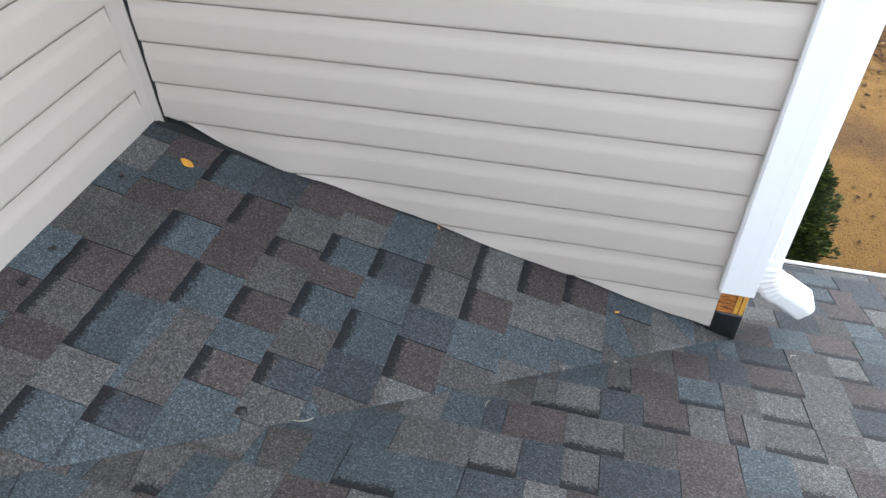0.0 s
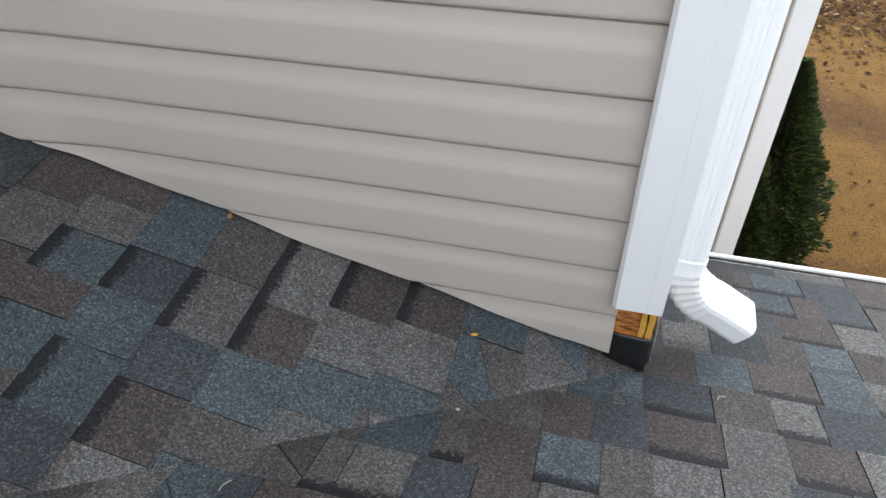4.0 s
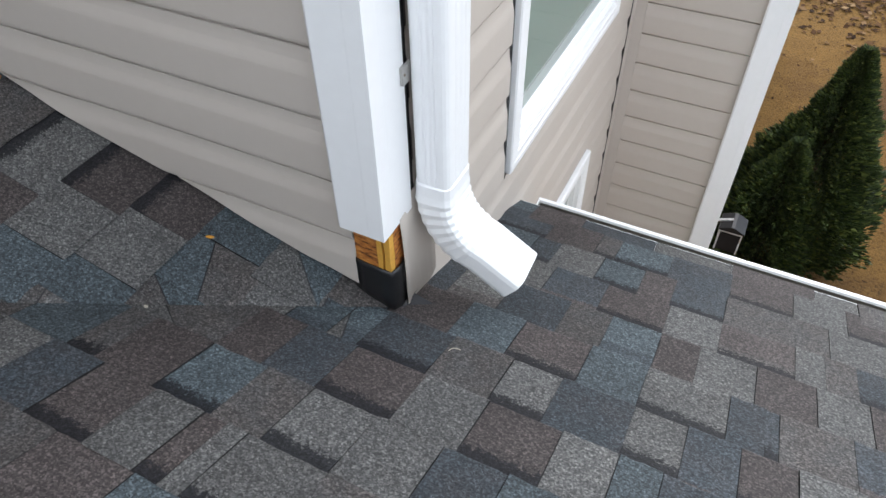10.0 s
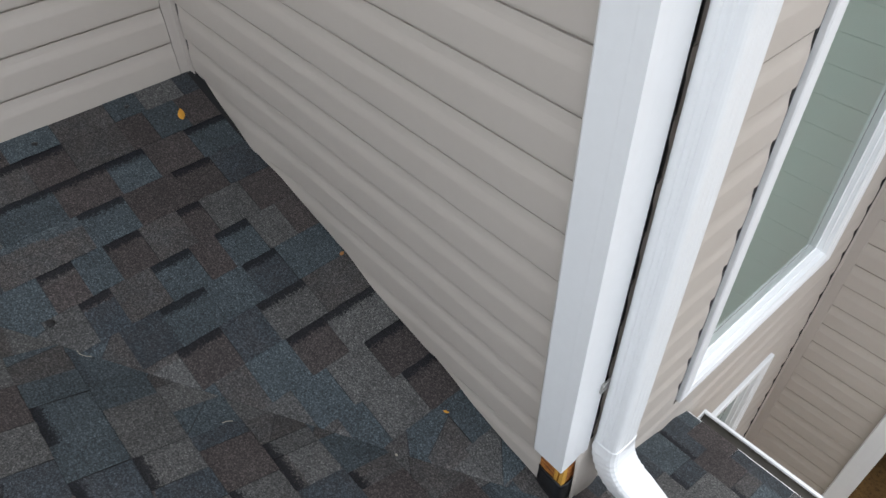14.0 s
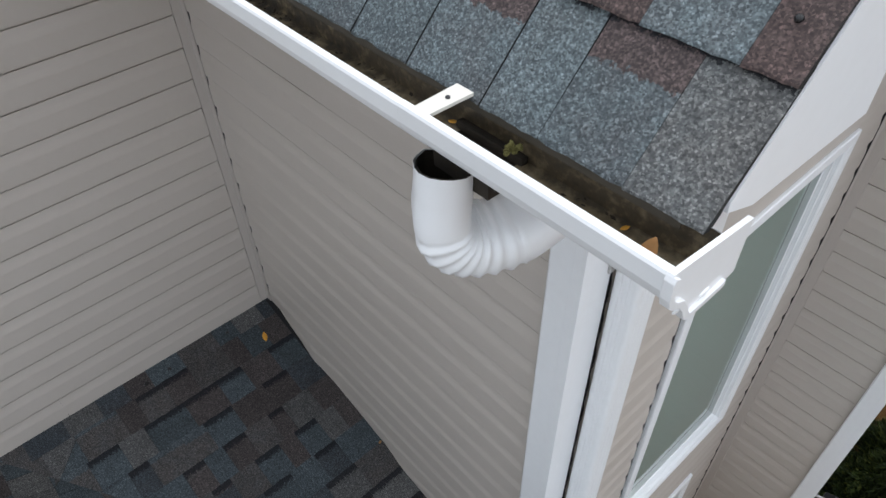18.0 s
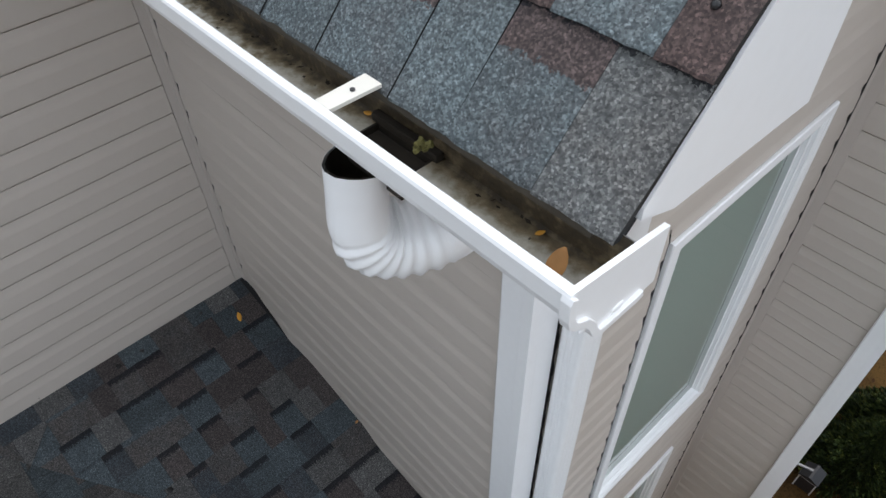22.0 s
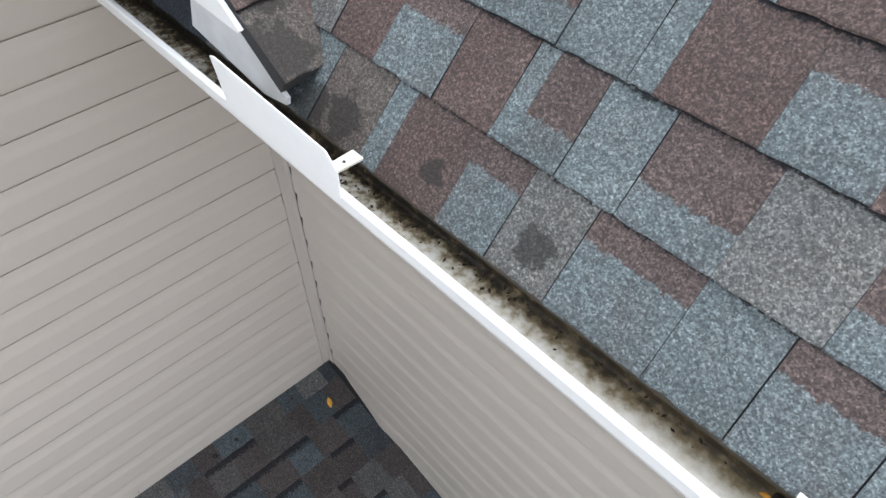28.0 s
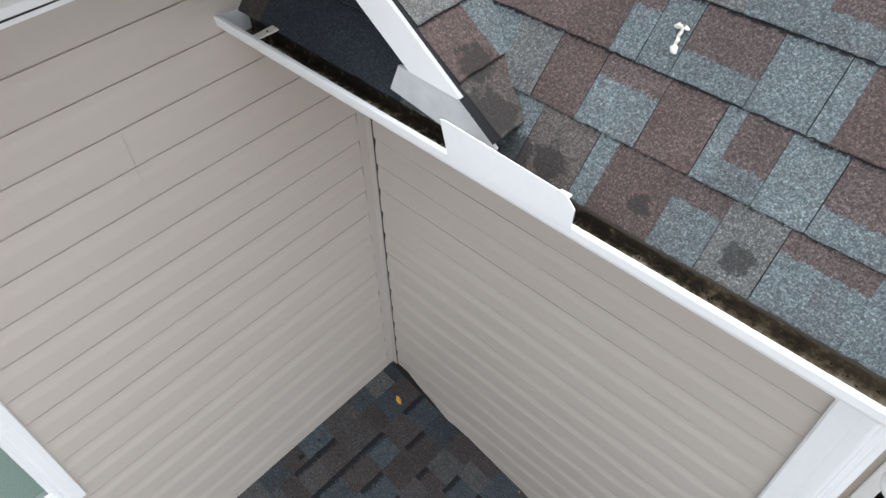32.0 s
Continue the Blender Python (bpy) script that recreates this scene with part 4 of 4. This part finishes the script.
for nm, lab, mat, pts in (("sheathing", "orange split sheathing wood", WOOD, [(1.762, 0.004), (1.812, 0.003), (1.812, 0.03), (1.762, 0.03)]),
                          ("sheathing", "orange split sheathing wood", WOOD, [(1.824, 0.017), (1.8405, 0.016), (1.8405, 0.062), (1.824, 0.062)]),
                          ("splinter", "yellow splintered wood edge", YELLOW_WOOD, [(1.8125, 0.001), (1.8235, -0.001), (1.8235, 0.012), (1.8125, 0.012)]),
                          ("splinter", "yellow splintered wood edge", YELLOW_WOOD, [(1.8275, 0.001), (1.8405, 0.000), (1.8405, 0.0155), (1.8275, 0.0155)]),
                          ("slot", "dark split between the boards", SHADOW_GAP, [(1.8235, 0.010), (1.8275, 0.010), (1.8275, 0.0155), (1.8235, 0.0155)])):
    bm = prism(pts, "z", -0.450, -0.30)
    bmesh.ops.subdivide_edges(bm, edges=[e for e in bm.edges if abs(e.verts[0].co.z - e.verts[1].co.z) > 0.1], cuts=8)
    for v in bm.verts:
        v.co += Vector((noise.noise(v.co * 60), noise.noise(v.co * 65 + Vector((4, 0, 0))), 0)) * 0.0016
    bm.transform(rinv)
    part(nm, bm, mat, rot, lab)
bm = sheet([[(x, y + 0.004 * noise.noise((i, j, 3)), z + 0.006 * noise.noise((i, j, 0))) for i, (x, y) in enumerate(((1.750, 0.004), (1.78, -0.002), (1.815, -0.003), (1.842, -0.004), (1.848, 0.018), (1.845, 0.045)))] for j, z in enumerate((-0.434, -0.45, -0.48, -0.51, -0.565))])
bmesh.ops.solidify(bm, geom=bm.faces[:], thickness=0.003)
bm.transform(rinv)
part("membrane", bm, BLACK, rot, "torn black membrane lapping onto the roof", smooth=True)
bm = sheet([[(CX + 0.003 + (0.003 * math.sin(i * 1.1 + j) + 0.004 * j) * (1 if j > 0 else 0.2), 0.035 + 0.02 * i - 0.002 * j, z) for i in range(7)] for j, z in enumerate((-0.30, -0.37, -0.44, -0.56))])
cut(bm, Vector((0, 0, low_right(0) + 0.006)), Vector((0, -0.4, -1)).normalized())
bmesh.ops.solidify(bm, geom=bm.faces[:], thickness=0.0015)
bm.transform(rinv)
part("loose_flap", bm, SIDING, rot, "bent loose flap of beige siding", smooth=True)


# ---- lower eave ----
EY = 0.705
tagged(part("drip_edge", prism([(EY - 0.05, low_right(EY - 0.05) + 0.001), (EY + 0.012, low_right(EY + 0.012) + 0.001), (EY + 0.014, low_right(EY) - 0.05), (EY + 0.011, low_right(EY) - 0.05), (EY + 0.009, low_right(EY + 0.009) - 0.003), (EY - 0.05, low_right(EY - 0.05) - 0.003)], "x", CX + 0.005, 4.2), WHITE_METAL),
       "white metal drip edge along the lower eave", "drip edge", kind="structure")


def place_l(u, o, z):
    return (u, EY - 0.010 + o, -0.876 + z)


# The lower gutter's bed is a mottled dark colour between its white edges.
low_gutter, linv, lprof = gutter_run("gutter", "white K-style gutter along the lower eave", place_l, CX + 0.03, 4.2, inside=plain("dark_gutter_bed", (0.10, 0.09, 0.075), 0.7, 0, 0.5, 14))
bm = prism([place_l(0, o, z)[1:] for o, z in lprof[:12]], "x", CX + 0.027, CX + 0.032)
bm.transform(linv)
part("end_cap", bm, WHITE_METAL, low_gutter, "white end cap")
tagged(part("fascia_3", box((CX + 0.005, EY - 0.035, low_right(EY) - 0.19), (4.2, EY - 0.012, low_right(EY) - 0.03)), WHITE), "white fascia of the lower eave", "fascia", kind="structure")


# ---- shrubs ----
def shrub(name, label, at, height, radius, seed, count):
    s = empty(name, label, "shrub", group="evergreens by the house", at=at)
    r = random.Random(seed)
    bm = bmesh.new()
    bmesh.ops.create_cone(bm, cap_ends=True, segments=8, radius1=0.04, radius2=0.008, depth=height * 0.9, matrix=Matrix.Translation((0, 0, height * 0.45)))
    part("trunk", bm, BARK, s)
    verts, faces = [], []
    for i in range(count):
        h = r.random() ** 0.8
        a = r.uniform(0, 2 * math.pi)
        lump = 0.74 + 0.30 * noise.noise((math.cos(a) * 1.8 + seed, math.sin(a) * 1.8, h * 4.5)) + 0.38 * noise.noise((math.cos(a) * 5 + seed, math.sin(a) * 5, h * 11))
        prof = min(1.0, 0.58 + h * 1.6) * (1 - h) ** 1.0 * 1.42
        rad = radius * prof * lump * (1 - 0.35 * r.random() ** 2)
        c = Vector((math.cos(a) * rad, math.sin(a) * rad, h * height * 0.98 + 0.02))
        out = Vector((math.cos(a), math.sin(a), r.uniform(0.2, 1.3))).normalized()
        side = out.cross(Vector((r.uniform(-1, 1), r.uniform(-1, 1), r.uniform(-1, 1)))).normalized()
        l, w = r.uniform(0.035, 0.075), r.uniform(0.006, 0.014)
        n = len(verts)
        up = out.cross(side) * 0.006
        verts += [c, c + out * l * 0.5 + side * w + up, c + out * l, c + out * l * 0.5 - side * w + up]
        faces.append((n, n + 1, n + 2, n + 3))
    me = bpy.data.meshes.new("crown")
    me.from_pydata([tuple(v) for v in verts], [], faces)
    me.materials.append(LEAF)
    crown = new("crown", me)
    crown.parent = s
    return s


shrub("arborvitae", "tall pointed dark green arborvitae shrub", (2.92, 3.85, GROUND_Z), 1.68, 0.59, 5, 42000)
shrub("arborvitae", "lower dark green arborvitae shoulder close to the wall", (2.74, 3.55, GROUND_Z), 1.12, 0.46, 14, 20000)

# ---- wall lantern on the far wall ----
lamp = empty("wall_lantern", "black glazed lantern with pale metal edges fixed to the far wall", "wall lamp", at=(2.37, 2.80, -2.62))
PALE_EDGE = plain("worn_pale_metal", (0.55, 0.55, 0.56), 0.35, 0.5)
part("back_plate", box((-0.012, -0.05, -0.02), (0.008, 0.05, 0.22), 0.003), PALE_EDGE, lamp, "pale mounting plate")
part("body", box((0.075, -0.062, 0.0), (0.205, 0.062, 0.165), 0.003), BLACK_METAL, lamp, "black glazed box")
part("roof_cap", prism([(0.062, 0.166), (0.218, 0.166), (0.215, 0.176), (0.15, 0.205), (0.13, 0.205), (0.065, 0.176)], "y", -0.075, 0.075, 0.002), BLACK_METAL, lamp)
part("arm", prism([(0.008, 0.15), (0.13, 0.205), (0.13, 0.215), (0.008, 0.165)], "y", -0.008, 0.008), PALE_EDGE, lamp)
for x in (0.071, 0.200):
    for y in (-0.066, 0.058):
        part("bar", box((x, y, -0.004), (x + 0.009, y + 0.009, 0.164)), PALE_EDGE, lamp)
for y in (-0.0665, 0.0575):
    part("rail", box((0.081, y, 0.150), (0.199, y + 0.009, 0.160)), PALE_EDGE, lamp)


# ---- loose leaves and litter ----
def leaf(name, label, at, length, width, turn, tilt, mat, curl=0.3, category="leaf"):
    rows = []
    for i in range(7):
        t = i / 6
        w = width * math.sin(math.pi * min(1, t * 0.95 + 0.03)) ** 0.8
        rows.append([(length * (t - 0.5), w * s, curl * length * ((t - 0.5) ** 2 + 0.8 * (s * w / max(width, 1e-4)) ** 2 * 0.5)) for s in (-0.5, 0, 0.5)])
    bm = sheet(rows)
    bmesh.ops.solidify(bm, geom=bm.faces[:], thickness=0.0008)
    ob = tagged(part(name, bm, mat, smooth=True), label, category)
    ob.matrix_world = Matrix.Translation(at) @ Euler((radians(tilt[0]), radians(tilt[1]), radians(turn))).to_matrix().to_4x4()
    return ob


leaf("fallen_leaf", "small curled orange leaf lying on the lower roof", (0.175, -0.133, low_left(0.175) + 0.012), 0.052, 0.024, -20, (0, 14), DRY_LEAF)
leaf("gutter_leaf", "brown curled leaf standing in the gutter corner", (2.165, GY - 0.046, GZ - 0.058), 0.044, 0.019, 75, (25, -66), BROWN_LEAF, 0.5)
for x, o, s, turn, m in ((1.852, 0.012, 0.013, 20, DRY_LEAF), (2.118, 0.014, 0.011, 60, DRY_LEAF), (0.905, 0.030, 0.026, 80, BROWN_LEAF)):
    leaf("leaf_scrap", "small brown leaf scrap lying in the gutter", (x, GY - o, GZ - 0.0765), s, s * 0.5, turn, (12, -8), m, 0.4)
bm = bmesh.new()
r = random.Random(8)
for i in range(16):
    bmesh.ops.create_icosphere(bm, subdivisions=2, radius=r.uniform(0.0022, 0.0042), matrix=Matrix.Translation((1.974 + r.gauss(0, 0.006), GY - 0.034 + r.gauss(0, 0.004), GZ - 0.044 + r.gauss(0, 0.003))))
for v in bm.verts:
    v.co += Vector((noise.noise(v.co * 420), noise.noise(v.co * 430 + Vector((5, 0, 0))), noise.noise(v.co * 410))) * 0.0028
tagged(part("moss_clump", bm, MOSS), "tuft of yellow-green moss beside the outlet", "moss")
verts, faces = [], []
for i in range(420):
    x = r.uniform(0.05, 2.19)
    if 1.86 < x < 1.965 or (x > 1.5 and r.random() < 0.75):
        continue
    y = GY - 0.006 - abs(r.gauss(0, 0.012 if x > 1.2 else 0.028))
    if y < GY - 0.056:
        continue
    c = Vector((x, y, GZ - 0.0805 + r.uniform(0, 0.010) * max(0, 1 - (GY - y) / 0.066)))
    s = r.uniform(0.0015, 0.0055)
    a = r.uniform(0, 6.3)
    e1, e2 = Vector((math.cos(a), math.sin(a), r.uniform(-0.4, 0.4))) * s, Vector((-math.sin(a), math.cos(a), r.uniform(-0.4, 0.4))) * s * 0.5
    n = len(verts)
    verts += [c - e1, c + e2, c + e1, c - e2]
    faces.append((n, n + 1, n + 2, n + 3))
me = bpy.data.meshes.new("gutter_litter")
me.from_pydata([tuple(v) for v in verts], [], faces)
me.materials.append(LITTER_AND_SHADE)
tagged(new("gutter_litter", me), "black rotted leaf litter along the back of the gutter", "litter", kind="stuff")


# ---- small marks on the lower roof ----
for x, y, s in ((0.050, -0.264, 0.011), (0.054, -0.572, 0.012), (0.057, -0.690, 0.014), (0.65, -0.803, 0.013)):
    bm = bmesh.new()
    bmesh.ops.create_icosphere(bm, subdivisions=2, radius=s, matrix=Matrix.Translation((x, y, low_left(x) + 0.006)) @ Matrix.Diagonal((1, 0.8, 0.35, 1)))
    for v in bm.verts:
        v.co += Vector((noise.noise(v.co * 90), noise.noise(v.co * 95), 0)) * s * 0.5
    tagged(part("tar_spot", bm, BLACK), "small black blob of roofing tar on the shingles", "tar", group="tar spots by the wall")


STRAW = plain("pale_straw", (0.36, 0.33, 0.27), 0.7)


def twig(name, label, pts, radius, mat):
    cu = bpy.data.curves.new(name, "CURVE")
    cu.dimensions, cu.bevel_depth, cu.bevel_resolution = "3D", radius, 2
    sp = cu.splines.new("POLY")
    sp.points.add(len(pts) - 1)
    for p, c in zip(sp.points, pts):
        p.co = (*c, 1)
    cu.materials.append(mat)
    return tagged(new(name, cu), label, "twig")


def arc(x, y, length, turn, sag):
    out = []
    for i in range(9):
        t = i / 8 - 0.5
        px, py = length * t, sag * (0.25 - t * t) * 4
        c, s = math.cos(radians(turn)), math.sin(radians(turn))
        gx, gy = x + px * c - py * s, y + px * s + py * c
        out.append((gx, gy, max(low_left(gx), low_right(gy)) + 0.0115))
    return out


twig("bent_twig", "thin pale bent twig lying on the shingles", arc(0.785, -0.771, 0.045, 30, -0.008), 0.0009, STRAW)
twig("straw", "short pale straw lying on the shingles", arc(1.18, -0.575, 0.026, 75, 0.003), 0.0009, STRAW)
twig("straw", "short pale straw beside the wall corner", arc(2.0, -0.06, 0.022, 40, 0.006), 0.0009, STRAW)
leaf("leaf_scrap", "tiny orange leaf scrap near the wall", (1.476, -0.078, low_left(1.476) + 0.011), 0.018, 0.008, 30, (0, 10), DRY_LEAF)
leaf("leaf_scrap", "tiny tan leaf scrap caught under the siding", (0.907, -0.012, low_left(0.907) + 0.014), 0.022, 0.012, 110, (30, 10), BROWN_LEAF)
bm = bmesh.new()
bmesh.ops.create_icosphere(bm, subdivisions=1, radius=0.005, matrix=Matrix.Translation((1.486, -0.266, low_left(1.486) + 0.012)) @ Matrix.Diagonal((1, 0.7, 0.5, 1)))
tagged(part("stone_chip", bm, STRAW), "small pale stone chip in the valley", "stone chip")


def blob(cx, cy, spots, name, label):
    """Smears of sealant pressed onto the upper roof."""
    patch = empty(name, label, "sealant", at=roof_4.m @ Vector((cx, -(cy + 0.39) * K4, 0.008)))
    for dx, dv, rx, rv in spots:
        bm = bmesh.new()
        bmesh.ops.create_icosphere(bm, subdivisions=3, radius=1.0, matrix=roof_4.m @ Matrix.Translation((cx + dx, -(cy + 0.39) * K4 - dv, 0.010)) @ Matrix.Diagonal((rx, rv, 0.004, 1)))
        for v in bm.verts:
            v.co += Vector((noise.noise(v.co * 110), noise.noise(v.co * 115 + Vector((3, 0, 0))), noise.noise(v.co * 105))) * 0.0035 + Vector((noise.noise(v.co * 300), noise.noise(v.co * 310), 0)) * 0.002
        bm.transform(Matrix.Translation(-patch.location))
        part("dab", bm, CAULK, patch, smooth=True)


blob(1.812, -0.178, [(0, 0.023, 0.006, 0.005), (-0.005, 0.009, 0.0022, 0.003), (0.005, -0.003, 0.0055, 0.003), (-0.004, -0.007, 0.0045, 0.003)], "sealant_patch", "cracked white sealant dabbed on the shingles")
blob(1.164, -0.152, [(-0.010, 0.020, 0.008, 0.007), (0.006, 0.021, 0.006, 0.004), (0.000, 0.008, 0.0045, 0.012), (0.002, -0.008, 0.0035, 0.010), (0.003, -0.022, 0.009, 0.009)], "sealant_patch", "white sealant streak dabbed on the shingles")
# A black bead paints the dark of a small hole in the shingles.
bm = bmesh.new()
bmesh.ops.create_uvsphere(bm, u_segments=10, v_segments=6, radius=0.0045, matrix=roof_4.m @ Matrix.Translation((2.172, -0.128 * K4, 0.008)))
tagged(part("roof_nail", bm, BLACK), "black bead that stands for a small dark hole near the roof edge", "nail")


# ---- shingles, piece by piece ----
def all_near(p):
    return True


UP = {   # course by course: where the first listed tab begins, then colours and widths
    # n: tabs below the main roof's overhang, its shade painted in.
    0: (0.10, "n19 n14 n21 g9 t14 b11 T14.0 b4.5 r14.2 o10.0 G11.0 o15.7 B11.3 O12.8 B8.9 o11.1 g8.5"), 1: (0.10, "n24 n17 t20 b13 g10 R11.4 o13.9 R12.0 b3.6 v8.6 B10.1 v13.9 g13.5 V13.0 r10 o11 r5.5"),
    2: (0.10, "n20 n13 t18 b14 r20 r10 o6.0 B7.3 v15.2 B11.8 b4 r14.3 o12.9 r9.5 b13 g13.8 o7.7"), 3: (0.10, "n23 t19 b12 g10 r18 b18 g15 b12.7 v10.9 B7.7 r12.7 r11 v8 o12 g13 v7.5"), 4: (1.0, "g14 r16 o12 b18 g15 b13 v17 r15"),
}
LOW_1 = {   # a capital: the tab shows its dark upper band
    -5: (-0.33, "b9.5 t11.2 b14.1"),
    -4: (-0.44, "T13.1 b15.0 T18.1"),
    -3: (-0.70, "n10.7 T14.4 b16.8 B13.3 s16.4"),
    -2: (-0.88, "t10.7 B10.0 t9.4 B11.1 n12.5 B7.7 g14.3 b14.5"),
    -1: (-0.82, "g10.1 S9.0 n12.6 T12.4 b8.4 T11.6 g10.2 b9.4"),
    0: (-0.78, "T11.0 s11.9 T14.0 t12.7 S11.6 t18.4"),
    1: (-0.71, "g13.5 B13.3 s12.1 G16.0 n17.9"),
    2: (-0.54, "B9.4 t13.3 B12.8 G20.7"),
    3: (-0.50, "g11.3 B11.7 g13.5 B15.2"),
    4: (-0.33, "S8.4 g14.1 B13.0"),
    5: (-0.20, "S12.5 t9.3"),
    6: (-0.10, "s11.9"),
}
LOW_2 = {
    -4: (0.62, "t9.0 g12.0 b14.0 g13.0 S12.0 b13.0 g12.0 s11.0 b12.0 g13.0 t11.0 b12.0"),
    -3: (0.83, "t9.1 T13.7 t12.1 S13.0 g8.7 b14.2 n13.0 g15.5 B12.0 t11.0 g13.0 S10.0"),
    -2: (1.00, "g17.6 G10.8 s9.5 G8.1 s17.2 b13.8 S14.0 g12.0 b12.5 T12.0 s10.0 g12.0"),
    -1: (1.08, "b10.0 s5.1 b14.4 G13.7 n12.0 b13.9 t11.9 G12.0 b13.0 g12.0 S10.0 n14.0"),
    0: (1.34, "G11.1 s10.8 B10.9 g9.2 B4.3 g3.6 G13.7 n10.8 g13.9"),
    1: (1.53, "b12.4 T11.2 n9.1 G11.8 g11.6 S10.3 t12.3 S8.9 G6.2"),
    2: (1.65, "b9.6 s10.5 B13.9 g11.8 B12.8 g9.3 t6.9 S14.1 g12.4"),
    3: (1.78, "g6.2 S14.1 n11.8 G9.4 s13.2 G9.1 s8.8 B8.9 g10.2"),
    4: (1.83, "b13.0 t11.7 B13.8 t11.2 G15.1 s6.3 S2.3 n12.2 s7.4"),
    5: (1.89, "g11.4 s12.9 n9.1 t10.5 b7.9 g11.1 b11.0 g9.5 b7.9"),
    6: (1.95, "g10.7 s12.7 B14.3 g11.3 B15.1 g5.8 n6.1 S11.2"),
    7: (2.03, "g11.3 T10.3 b7.6 S11.9 n22.2 g11.9"),
    8: (2.16, "T13.5 s14.9 B14.4 g11.9 B13.9"),
}


def listed(table, letters, first):
    return {k - first: (u, tabs(text, letters)) for k, (u, text) in table.items()}


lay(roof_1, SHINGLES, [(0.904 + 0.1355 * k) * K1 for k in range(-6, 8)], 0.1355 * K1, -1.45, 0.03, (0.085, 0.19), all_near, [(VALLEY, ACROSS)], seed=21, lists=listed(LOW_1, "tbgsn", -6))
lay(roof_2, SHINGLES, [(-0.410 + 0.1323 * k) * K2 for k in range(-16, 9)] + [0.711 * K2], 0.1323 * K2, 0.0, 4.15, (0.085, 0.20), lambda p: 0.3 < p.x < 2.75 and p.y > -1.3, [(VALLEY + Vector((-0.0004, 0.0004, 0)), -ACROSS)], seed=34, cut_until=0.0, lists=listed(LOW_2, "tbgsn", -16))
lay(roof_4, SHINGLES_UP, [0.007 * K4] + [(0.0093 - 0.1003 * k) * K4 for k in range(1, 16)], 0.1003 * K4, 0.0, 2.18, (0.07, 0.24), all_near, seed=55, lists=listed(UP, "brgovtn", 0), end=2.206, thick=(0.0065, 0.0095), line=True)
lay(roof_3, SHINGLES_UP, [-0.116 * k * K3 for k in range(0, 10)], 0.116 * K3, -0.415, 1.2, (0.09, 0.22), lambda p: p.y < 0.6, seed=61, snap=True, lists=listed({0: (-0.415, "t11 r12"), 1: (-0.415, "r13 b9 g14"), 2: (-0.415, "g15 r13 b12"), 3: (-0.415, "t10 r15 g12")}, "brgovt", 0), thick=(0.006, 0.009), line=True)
